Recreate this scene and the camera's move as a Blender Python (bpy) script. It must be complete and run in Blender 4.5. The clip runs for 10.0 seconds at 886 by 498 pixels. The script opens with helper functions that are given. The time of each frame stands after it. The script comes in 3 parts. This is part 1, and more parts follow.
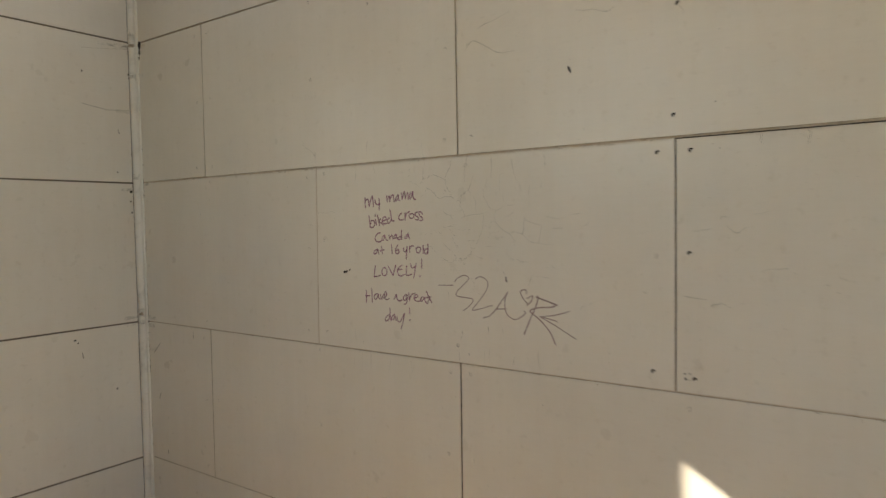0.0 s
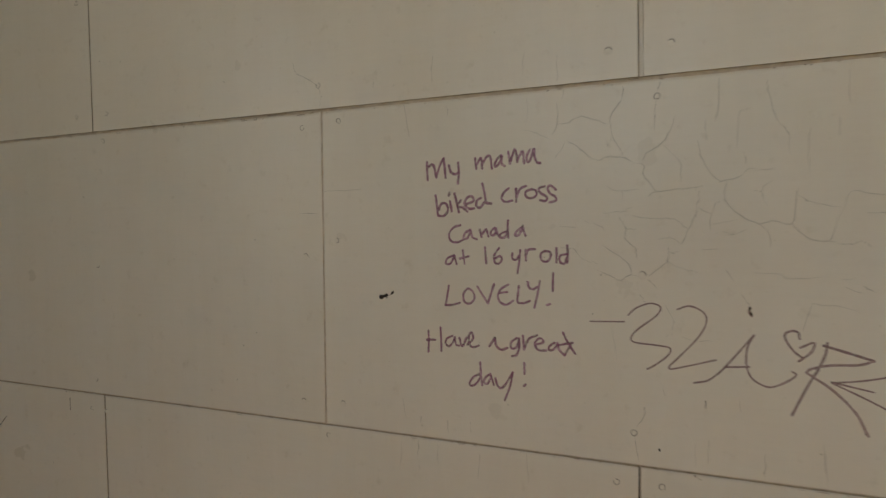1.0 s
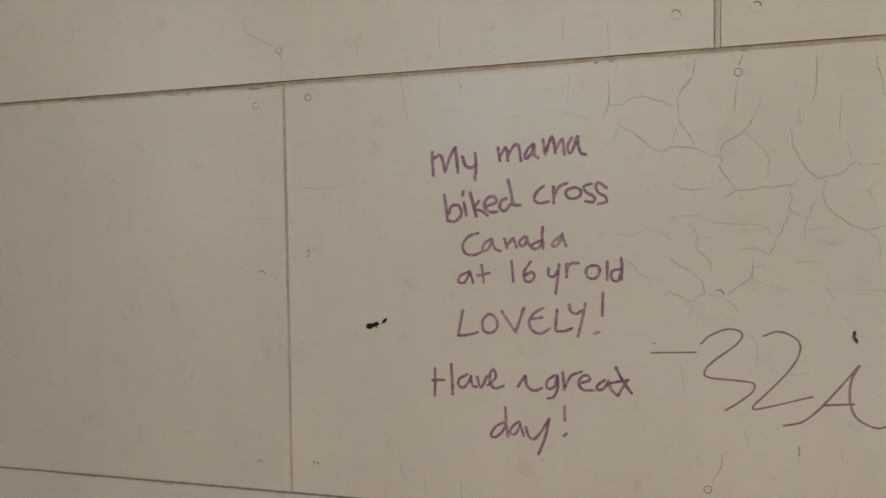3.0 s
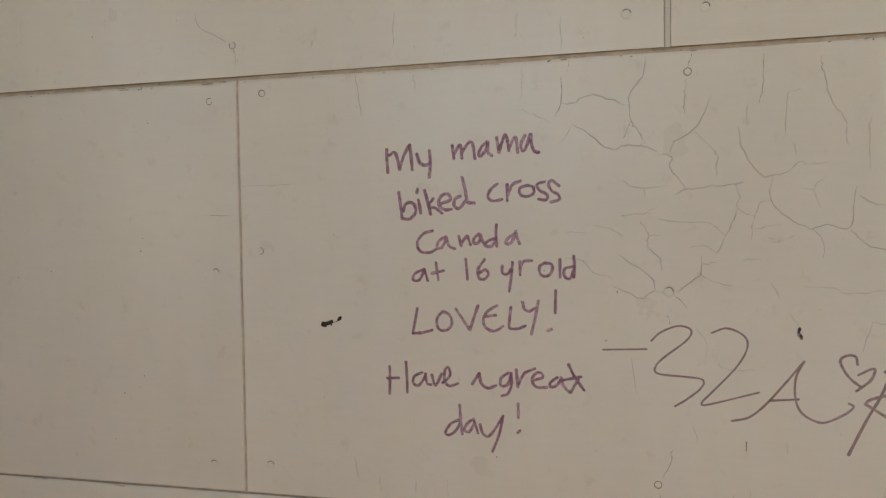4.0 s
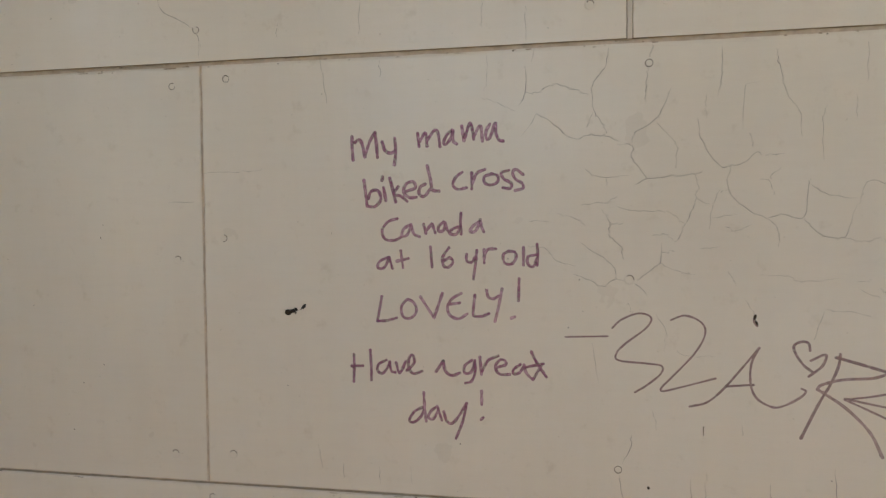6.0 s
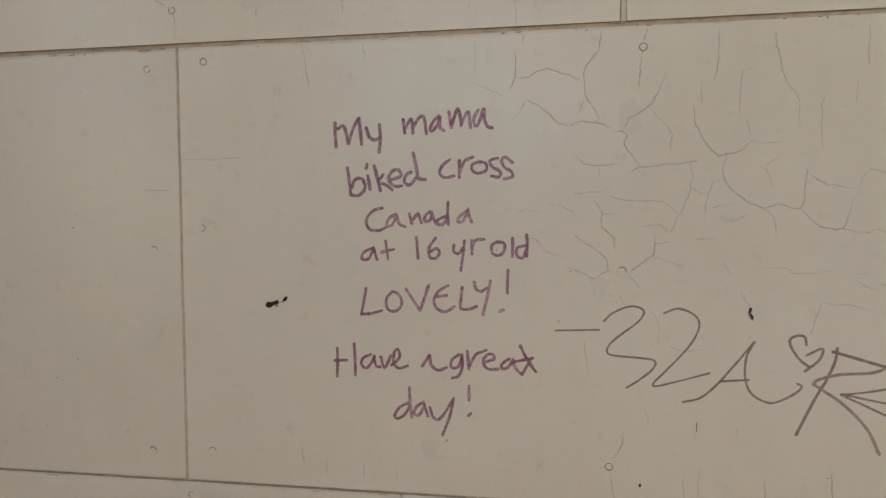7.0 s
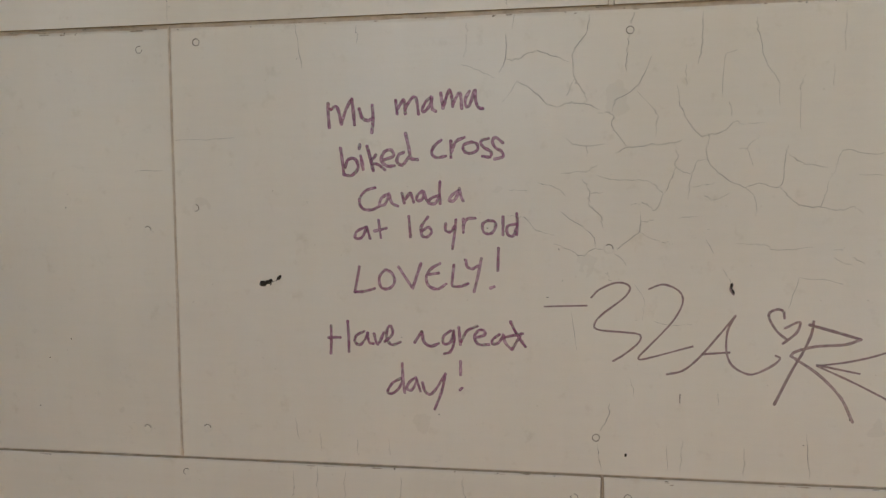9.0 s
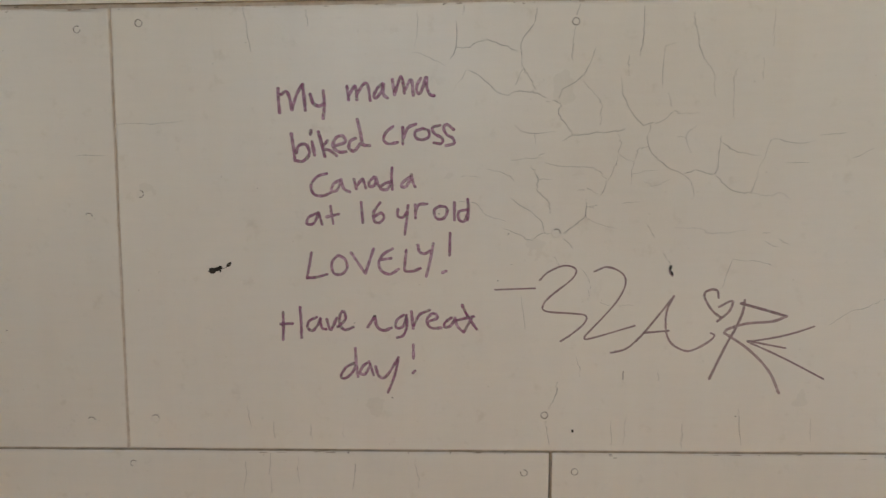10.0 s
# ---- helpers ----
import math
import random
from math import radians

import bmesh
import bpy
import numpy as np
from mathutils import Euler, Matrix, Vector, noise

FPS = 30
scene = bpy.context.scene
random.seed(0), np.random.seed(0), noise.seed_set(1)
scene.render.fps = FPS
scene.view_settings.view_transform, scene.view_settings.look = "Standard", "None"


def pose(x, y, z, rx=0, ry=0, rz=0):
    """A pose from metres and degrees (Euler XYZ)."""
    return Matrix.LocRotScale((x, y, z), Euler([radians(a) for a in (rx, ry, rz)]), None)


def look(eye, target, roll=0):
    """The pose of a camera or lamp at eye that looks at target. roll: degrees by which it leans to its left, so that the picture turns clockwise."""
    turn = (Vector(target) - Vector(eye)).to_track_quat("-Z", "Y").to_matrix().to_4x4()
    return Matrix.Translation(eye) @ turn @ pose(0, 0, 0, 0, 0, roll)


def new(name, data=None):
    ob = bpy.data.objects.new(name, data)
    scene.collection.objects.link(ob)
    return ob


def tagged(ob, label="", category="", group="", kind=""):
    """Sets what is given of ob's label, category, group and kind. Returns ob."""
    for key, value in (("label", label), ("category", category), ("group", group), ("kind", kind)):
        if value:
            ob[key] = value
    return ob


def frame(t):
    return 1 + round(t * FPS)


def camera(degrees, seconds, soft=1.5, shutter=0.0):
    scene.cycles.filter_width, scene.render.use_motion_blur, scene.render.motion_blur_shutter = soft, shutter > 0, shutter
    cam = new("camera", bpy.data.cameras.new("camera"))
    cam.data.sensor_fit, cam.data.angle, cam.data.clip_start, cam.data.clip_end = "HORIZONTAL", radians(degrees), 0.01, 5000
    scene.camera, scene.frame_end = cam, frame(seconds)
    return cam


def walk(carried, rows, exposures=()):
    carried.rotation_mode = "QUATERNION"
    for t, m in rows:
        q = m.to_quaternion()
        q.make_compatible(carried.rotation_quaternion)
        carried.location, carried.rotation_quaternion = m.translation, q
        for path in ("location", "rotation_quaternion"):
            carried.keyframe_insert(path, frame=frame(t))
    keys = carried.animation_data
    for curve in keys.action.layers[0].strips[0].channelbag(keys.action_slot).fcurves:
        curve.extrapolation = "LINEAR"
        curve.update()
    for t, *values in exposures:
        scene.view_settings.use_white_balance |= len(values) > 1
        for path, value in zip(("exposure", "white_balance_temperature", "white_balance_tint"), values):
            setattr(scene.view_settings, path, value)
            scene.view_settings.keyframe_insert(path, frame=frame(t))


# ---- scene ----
cam = camera(67.4, 10.0, 1.4, 0.25)
PATH = [
    (0, (2.832, -1.62, 1.644), (1.664, 0.0, 1.557), -1.0),
    (0.1, (2.7153, -1.5768, 1.6605), (1.5741, 0.0632, 1.5703), -0.97),
    (0.2, (2.5958, -1.5342, 1.6427), (1.4877, 0.129, 1.5673), -0.78),
    (0.3, (2.482, -1.4688, 1.634), (1.3975, 0.2094, 1.5465), -0.98),
    (0.4, (2.3555, -1.4106, 1.6138), (1.3141, 0.2944, 1.5215), -0.98),
    (0.5, (2.242, -1.346, 1.605), (1.238, 0.382, 1.523), -0.9),
    (0.6, (2.139, -1.2811, 1.6111), (1.1778, 0.4711, 1.534), -0.88),
    (0.7, (2.0583, -1.2196, 1.6196), (1.1283, 0.5492, 1.5403), -0.9),
    (0.8, (1.9946, -1.1633, 1.6266), (1.092, 0.6191, 1.5355), -0.97),
    (0.9, (1.929, -1.1218, 1.6293), (1.072, 0.6825, 1.5285), -0.97),
    (1, (1.874, -1.083, 1.619), (1.047, 0.736, 1.528), -1.0),
    (1.1, (1.8185, -1.0512, 1.6203), (1.0216, 0.7806, 1.5236), -1.05),
    (1.2, (1.774, -1.021, 1.629), (0.9912, 0.8166, 1.5273), -1.04),
    (1.3, (1.7206, -0.9981, 1.6366), (0.965, 0.851, 1.5383), -1.04),
    (1.4, (1.6618, -0.9709, 1.6449), (0.9361, 0.8898, 1.5398), -1.12),
    (1.5, (1.621, -0.938, 1.641), (0.903, 0.926, 1.534), -1.2),
    (1.6, (1.5897, -0.9165, 1.6346), (0.8863, 0.9526, 1.5264), -1.25),
    (1.7, (1.5665, -0.9052, 1.6326), (0.8862, 0.9723, 1.5229), -1.23),
    (1.8, (1.5513, -0.9002, 1.6332), (0.8913, 0.9848, 1.5261), -1.22),
    (2, (1.538, -0.899, 1.634), (0.909, 0.997, 1.535), -1.2),
    (2.2, (1.5396, -0.8997, 1.6327), (0.9367, 1.0048, 1.5363), -1.28),
    (2.5, (1.554, -0.918, 1.634), (1.002, 1.002, 1.537), -1.3),
    (2.7, (1.5761, -0.921, 1.6349), (1.0279, 1.0, 1.5381), -1.28),
    (3, (1.593, -0.903, 1.628), (1.105, 1.034, 1.537), -1.2),
    (3.2, (1.61, -0.895, 1.633), (1.142, 1.047, 1.533), -1.2),
    (4.3, (1.6245, -0.8932, 1.6262), (1.213, 1.0615, 1.5272), -0.99),
    (4.5, (1.622, -0.893, 1.627), (1.217, 1.063, 1.528), -0.9),
    (5, (1.626, -0.894, 1.624), (1.241, 1.066, 1.523), -0.8),
    (5.5, (1.631, -0.895, 1.621), (1.26, 1.067, 1.515), -0.7),
    (5.7, (1.6339, -0.896, 1.6187), (1.2752, 1.0686, 1.5107), -0.7),
    (6.8, (1.6375, -0.8704, 1.6083), (1.3141, 1.0995, 1.4852), -0.48),
    (7, (1.636, -0.863, 1.612), (1.32, 1.107, 1.476), -0.5),
    (7.5, (1.637, -0.865, 1.606), (1.336, 1.108, 1.465), -0.5),
    (7.7, (1.6302, -0.8737, 1.608), (1.3312, 1.0985, 1.4629), -0.48),
    (8, (1.62, -0.882, 1.602), (1.332, 1.091, 1.451), -0.5),
    (8.2, (1.6167, -0.8857, 1.5997), (1.3357, 1.0887, 1.4493), -0.44),
    (8.5, (1.62, -0.882, 1.599), (1.35, 1.094, 1.443), -0.5),
    (9, (1.623, -0.886, 1.599), (1.367, 1.09, 1.431), -0.5),
    (9.5, (1.621, -0.89, 1.6), (1.394, 1.088, 1.411), -0.5),
    (9.7, (1.6144, -0.8956, 1.6035), (1.4426, 1.0862, 1.397), -0.49),
    (9.9, (1.6071, -0.9025, 1.5916), (1.5014, 1.0856, 1.4014), -0.37),
    (10, (1.604, -0.902, 1.596), (1.536, 1.086, 1.392), -0.4),
]
EXPOSURES = [(0.0, 1.34, 6890, 10), (0.5, 1.16, 6940, 10), (1.0, 1.16, 6890, 10), (1.5, 1.33, 6840, 11), (2.0, 1.56, 6690, 12), (2.5, 1.64, 6590, 12), (3.2, 1.69, 6490, 13), (4.5, 1.69, 6440, 13), (10.0, 1.69, 6390, 13)]
walk(cam, [(t, look(eye, target, roll)) for t, eye, target, roll in PATH], EXPOSURES)

# ---- light ----
WORLD = bpy.data.worlds.new("sky")
scene.world = WORLD
WORLD.use_nodes = True
wn = WORLD.node_tree
sky = wn.nodes.new("ShaderNodeTexSky")
sky.sky_type, sky.sun_disc = "NISHITA", False
sky.air_density, sky.dust_density, sky.ozone_density = 1.0, 0.9, 1.3
sky.sun_elevation, sky.sun_rotation = radians(27.6), radians(242.7)
wn.links.new(sky.outputs["Color"], wn.nodes["Background"].inputs["Color"])
wn.nodes["Background"].inputs["Strength"].default_value = 0.14

# the sun comes in through the open bay of the west wall and lands low on the north wall
sun = new("sun", bpy.data.lights.new("sun", "SUN"))
sun.data.energy, sun.data.angle, sun.data.color = 7.0, radians(0.4), (1.0, 0.93, 0.79)
sun.matrix_world = look((-19.4, -10.0, 11.43), (0, 0, 0))


# ---- materials ----
def material(name, roughness=0.6):
    m = bpy.data.materials.new(name)
    m.use_nodes = True
    nt = m.node_tree
    b = nt.nodes["Principled BSDF"]
    b.inputs["Roughness"].default_value = roughness
    return m, nt, b


def noise_node(nt, scale, detail=4.0, rough=0.5, stretch=None):
    pos = nt.nodes.new("ShaderNodeNewGeometry").outputs["Position"]
    if stretch:
        mp = nt.nodes.new("ShaderNodeMapping")
        mp.inputs["Scale"].default_value = stretch
        nt.links.new(pos, mp.inputs["Vector"])
        pos = mp.outputs["Vector"]
    n = nt.nodes.new("ShaderNodeTexNoise")
    n.inputs["Scale"].default_value, n.inputs["Detail"].default_value, n.inputs["Roughness"].default_value = scale, detail, rough
    nt.links.new(pos, n.inputs["Vector"])
    return n.outputs["Fac"]


def ramp(nt, fac, stops):
    r = nt.nodes.new("ShaderNodeValToRGB")
    while len(r.color_ramp.elements) < len(stops):
        r.color_ramp.elements.new(0.5)
    for e, (p, c) in zip(r.color_ramp.elements, stops):
        e.position, e.color = p, (*c, 1) if len(c) == 3 else c
    nt.links.new(fac, r.inputs["Fac"])
    return r.outputs["Color"]


def mix(nt, fac, a, b, how="MIX"):
    n = nt.nodes.new("ShaderNodeMix")
    n.data_type, n.blend_type = "RGBA", how
    for sock, v in ((n.inputs["Factor"], fac), (n.inputs["A"], a), (n.inputs["B"], b)):
        if hasattr(v, "is_linked"):
            nt.links.new(v, sock)
        else:
            sock.default_value = v if isinstance(v, float) else (*v, 1)
    return n.outputs["Result"]


def bump(nt, b, layers):
    last = None
    for height, strength, distance in layers:
        n = nt.nodes.new("ShaderNodeBump")
        n.inputs["Strength"].default_value, n.inputs["Distance"].default_value = strength, distance
        nt.links.new(height, n.inputs["Height"])
        if last:
            nt.links.new(last, n.inputs["Normal"])
        last = n.outputs["Normal"]
    nt.links.new(last, b.inputs["Normal"])


def wall_paint(name, colour, gloss=0.31, soot=0.0):
    m, nt, b = material(name, gloss)
    info = nt.nodes.new("ShaderNodeObjectInfo").outputs["Random"]
    base = mix(nt, info, tuple(c * 0.965 for c in colour), tuple(min(1, c * 1.02) for c in colour))
    cloud = ramp(nt, noise_node(nt, 2.6, 5, 0.6), [(0.32, (0.90, 0.885, 0.86)), (0.62, (1, 1, 1))])
    base = mix(nt, 0.55, base, cloud, "MULTIPLY")
    streak = ramp(nt, noise_node(nt, 1.0, 4, 0.6, (26, 26, 1.6)), [(0.40, (0.93, 0.915, 0.89)), (0.58, (1, 1, 1))])
    base = mix(nt, 0.18, base, streak, "MULTIPLY")
    brush = ramp(nt, noise_node(nt, 1.0, 5, 0.65, (11, 11, 120)), [(0.36, (0.90, 0.885, 0.86)), (0.60, (1, 1, 1))])
    base = mix(nt, 0.15, base, brush, "MULTIPLY")
    grime = ramp(nt, noise_node(nt, 31, 6, 0.7), [(0.30, (0.80, 0.77, 0.72)), (0.42, (1, 1, 1))])
    base = mix(nt, 0.45, base, grime, "MULTIPLY")
    specks = ramp(nt, noise_node(nt, 160, 2, 0.5), [(0.22, (0.55, 0.5, 0.45)), (0.27, (1, 1, 1))])
    base = mix(nt, 0.5, base, specks, "MULTIPLY")
    if soot:
        smudge = ramp(nt, noise_node(nt, 13, 7, 0.7), [(0.34, (0.30, 0.27, 0.24)), (0.47, (1, 1, 1))])
        base = mix(nt, soot, base, smudge, "MULTIPLY")
    nt.links.new(base, b.inputs["Base Color"])
    rr = nt.nodes.new("ShaderNodeMapRange")
    rr.inputs["To Min"].default_value, rr.inputs["To Max"].default_value = gloss - 0.06, gloss + 0.14
    nt.links.new(noise_node(nt, 9, 4), rr.inputs["Value"])
    nt.links.new(rr.outputs["Result"], b.inputs["Roughness"])
    bump(nt, b, [(noise_node(nt, 1.0, 5, 0.6, (13, 13, 150)), 0.07, 0.0012), (noise_node(nt, 3.5, 3), 0.25, 0.006), (noise_node(nt, 210, 3, 0.55), 0.10, 0.0012), (noise_node(nt, 60, 3, 0.5, (1, 1, 0.6)), 0.06, 0.0015)])
    return m


PAINT = wall_paint("cream_wall_paint", (0.735, 0.685, 0.605), 0.27)
TRIM_PAINT = wall_paint("trim_paint", (0.78, 0.75, 0.69), 0.42, 0.22)
STRIP_PAINT = wall_paint("strip_paint", (0.83, 0.80, 0.73), 0.4, 0.12)
OLD_PAINT = wall_paint("plain_wall_paint", (0.70, 0.66, 0.58), 0.6)


def simple(name, dark, light, scale, roughness, relief=0.2):
    m, nt, b = material(name, roughness)
    b.inputs["Specular IOR Level"].default_value = 0.15
    nt.links.new(ramp(nt, noise_node(nt, scale, 6, 0.6), [(0.3, dark), (0.7, light)]), b.inputs["Base Color"])
    bump(nt, b, [(noise_node(nt, scale * 3, 4), relief, 0.003)])
    return m


GAP = simple("dark_gap_fill", (0.014, 0.011, 0.008), (0.04, 0.032, 0.023), 40, 0.9)
CRACK = simple("crack_grime", (0.045, 0.038, 0.032), (0.15, 0.13, 0.11), 120, 0.9)
GRIME_AND_SHADE = simple("screw_grime_and_shade", (0.09, 0.075, 0.06), (0.28, 0.245, 0.205), 160, 0.8)
DIRT = simple("black_dirt", (0.012, 0.010, 0.008), (0.045, 0.036, 0.028), 300, 0.7)
DIRT_AND_BACKING = simple("grey_dirt_and_backing", (0.09, 0.075, 0.06), (0.24, 0.205, 0.165), 220, 0.9)
# unseen floor: saturated brown so that sunlight bounces warm onto the lower walls
BOUNCE_FLOOR = simple("warm_bounce_floor", (0.26, 0.140, 0.010), (0.40, 0.220, 0.018), 5, 0.7)
# ground out of view, its tint picked for the light it reflects indoors
BOUNCE_GROUND = simple("warm_bounce_ground", (0.11, 0.085, 0.03), (0.20, 0.155, 0.06), 1.4, 0.95)
# joint tans: worn, dirty paint with the groove's shadow mixed into the colour
EDGE_SHADED = simple("worn_shaded_joint_paint", (0.47, 0.385, 0.30), (0.66, 0.565, 0.46), 70, 0.7)
EDGE_SHADED_DARK = simple("dirty_shaded_joint_paint", (0.25, 0.205, 0.15), (0.42, 0.36, 0.27), 70, 0.8)
STAIN = simple("tan_stain", (0.30, 0.24, 0.18), (0.50, 0.43, 0.35), 180, 0.8)
CEILING = wall_paint("ceiling_paint", (0.80, 0.79, 0.77), 0.6)


def ink(name, thin, thick):
    """Felt-pen ink: uneven along each stroke, letting the paint show a little where it is thin."""
    m, nt, b = material(name, 0.5)
    isl = nt.nodes.new("ShaderNodeNewGeometry").outputs["Random Per Island"]
    fac = mix(nt, 0.18, noise_node(nt, 150, 3.5, 0.6), isl)
    nt.links.new(ramp(nt, fac, [(0.38, thick), (0.50, tuple(0.6 * a + 0.4 * c for a, c in zip(thick, thin))), (0.60, thin)]), b.inputs["Base Color"])
    al = nt.nodes.new("ShaderNodeMapRange")
    al.inputs["From Min"].default_value, al.inputs["From Max"].default_value = 0.3, 0.7
    al.inputs["To Min"].default_value, al.inputs["To Max"].default_value = 0.95, 0.38
    nt.links.new(noise_node(nt, 240, 4, 0.7), al.inputs["Value"])
    nt.links.new(al.outputs["Result"], b.inputs["Alpha"])
    return m


def faint_grime(name, colour, most):
    """A thin film of dirt with a ragged, broken outline."""
    m, nt, b = material(name, 0.85)
    b.inputs["Base Color"].default_value = (*colour, 1)
    al = nt.nodes.new("ShaderNodeMapRange")
    al.inputs["From Min"].default_value, al.inputs["From Max"].default_value = 0.42, 0.66
    al.inputs["To Min"].default_value, al.inputs["To Max"].default_value = 0.0, most
    nt.links.new(noise_node(nt, 70, 6, 0.65, (0.5, 0.5, 1.0)), al.inputs["Value"])
    nt.links.new(al.outputs["Result"], b.inputs["Alpha"])
    return m


FILM = faint_grime("grime_film", (0.16, 0.13, 0.10), 0.36)
PURPLE = ink("purple_ink", (0.64, 0.40, 0.49), (0.26, 0.055, 0.15))
PURPLE_RIM = ink("purple_ink_rim", (0.44, 0.19, 0.31), (0.13, 0.012, 0.080))
BROWN_INK = ink("brown_violet_ink", (0.52, 0.37, 0.36), (0.29, 0.17, 0.18))
BROWN_RIM = ink("brown_violet_ink_rim", (0.40, 0.26, 0.25), (0.20, 0.11, 0.12))


# ---- building helpers ----
def part(name, bm, mat, parent=None, label=""):
    me = bpy.data.meshes.new(name)
    bm.to_mesh(me)
    bm.free()
    for m in mat if isinstance(mat, (list, tuple)) else (mat,):
        me.materials.append(m)
    ob = new(name, me)
    ob.parent = parent
    return tagged(ob, label)


def box(bm, x0, x1, y0, y1, z0, z1):
    vs = [bm.verts.new((x, y, z)) for x in (x0, x1) for y in (y0, y1) for z in (z0, z1)]
    for f in ((0, 1, 3, 2), (4, 6, 7, 5), (0, 4, 5, 1), (2, 3, 7, 6), (0, 2, 6, 4), (1, 5, 7, 3)):
        bm.faces.new([vs[i] for i in f])


def slab(name, *size, mat, label, category):
    bm = bmesh.new()
    box(bm, *size)
    bmesh.ops.recalc_face_normals(bm, faces=bm.faces)
    return tagged(part(name, bm, mat), label, category, kind="structure")


GAPW, CHAMFER, THICK = 0.0024, 0.0018, 0.0038


def panel_mesh(left, right, low, high, out, edges=()):
    """A board with eased, slightly uneven edges. left and right are (bottom, top); out is how far it stands proud.
    edges: for bottom, right, top, left the gap, the width of the eased edge and its depth."""
    bm = bmesh.new()
    n = 48
    plain = (GAPW / 2, CHAMFER, CHAMFER, 0.32)
    sides = [(edges[i] if i < len(edges) and edges[i] else plain) for i in range(4)]
    corners = [(left[0], low), (right[0], low), (right[1], high), (left[1], high)]
    inward = [(0, 1), (-1, 0), (0, -1), (1, 0)]
    seed = left[0] * 13 + low * 7
    loops = []
    for step in range(4):
        loop = []
        for e in range(4):
            (ax, az), (bx, bz) = corners[e], corners[(e + 1) % 4]
            for i in range(n):
                f = i / n
                x, z = ax + (bx - ax) * f, az + (bz - az) * f
                near = [(sides[e], inward[e])] + ([(sides[e - 1], inward[e - 1])] if i == 0 else [])
                dx = dz = 0.0
                depth = THICK
                for (gap, wide, deep, mid), (nx, nz) in near:
                    wear = 1 + 0.30 * noise.noise((seed + x * 60, z * 60, step)) + 0.25 * noise.noise((seed + x * 9, z * 9, 5))
                    w = gap * (0.85 + 0.15 * wear) + (0, 0, 0.5, 1.0)[step] * wide * wear
                    dx, dz = dx + nx * w, dz + nz * w
                    depth = (THICK, -out + deep, -out + deep * mid, -out)[step]
                loop.append(bm.verts.new((x + dx, depth, z + dz)))
        loops.append(loop)
    for k, (a, b) in enumerate(zip(loops, loops[1:])):
        for i in range(len(a)):
            j = (i + 1) % len(a)
            f = bm.faces.new((a[i], a[j], b[j], b[i]))
            f.material_index = 1 if k < 2 else 0
            f.smooth = k == 2
    bm.faces.new(loops[-1])
    bm.faces.new(loops[0])
    bmesh.ops.recalc_face_normals(bm, faces=bm.faces)
    return bm


def screw_mesh(bold):
    """A sunk, painted-over screw head: raised lip, grimy ring and a slightly dished middle.
    The dished kind (1.6) has shade painted on as an upper arc.
    """
    bm = bmesh.new()
    profile = [(6.2, 0.02), (5.7, 0.3), (5.4, 0.32), (5.1, 0.06), (4.2, 0.05), (3.8, 0.25), (1.8, 0.2)] if bold < 1.5 else [(7.5, 0.02), (6.6, 0.4), (5.6, 0.55), (4.4, 0.2), (3.2, 0.08), (1.8, 0.05), (1.0, 0.05)]
    n, rows = 20, []
    for r, h in profile:
        rows.append([bm.verts.new((r * 0.001 * math.cos(a), -h * 0.001, r * 0.001 * math.sin(a))) for a in (2 * math.pi * i / n for i in range(n))])
    for k, (a, b) in enumerate(zip(rows, rows[1:])):
        for i in range(n):
            j = (i + 1) % n
            f = bm.faces.new((a[i], a[j], b[j], b[i]))
            f.smooth = True
            if (k == 3 and i < n * (0.4 + 0.6 * bold) and bold < 1.5) or (k == 2 and i < n * (0.4 if bold > 1.5 else bold - 0.6)) or (bold > 1.8 and k in (2, 3, 4) and i < n * 0.7):
                f.material_index = 1
    top = bm.faces.new(rows[-1])
    top.material_index = 1 if bold > 1.8 else 0
    top.smooth = True
    bmesh.ops.recalc_face_normals(bm, faces=bm.faces)
    me = bpy.data.meshes.new("screw")
    bm.to_mesh(me)
    bm.free()
    me.materials.append(PAINT)
    me.materials.append(DIRT if bold > 1.8 else GRIME_AND_SHADE)
    return me


SCREWS = [screw_mesh(b) for b in (0.2, 0.7, 1.0, 1.6, 2.0)]


def screw(panel, x, z, out, bold=0):
    ob = new("screw", SCREWS[bold])
    ob.parent = panel
    # little turn for the dished heads, so their painted shade stays on top
    ob.matrix_basis = pose(x, -out, z, 0, random.uniform(-25, 15) if bold >= 3 else random.uniform(0, 360), 0)
    return ob


def smooth(flat, steps):
    """A rounded line through the points x, z, x, z ..."""
    p = [Vector((flat[i], flat[i + 1])) for i in range(0, len(flat), 2)]
    if len(p) == 2:
        return [p[0].lerp(p[1], i / steps) for i in range(steps + 1)]
    q = [2 * p[0] - p[1], *p, 2 * p[-1] - p[-2]]
    line = []
    for a, b, c, d in zip(q, q[1:], q[2:], q[3:]):
        for i in range(steps):
            t = i / steps
            line.append(0.5 * (2 * b + (c - a) * t + (2 * a - 5 * b + 4 * c - d) * t * t + (3 * b - a - 3 * c + d) * t ** 3))
    return line + [p[-1]]


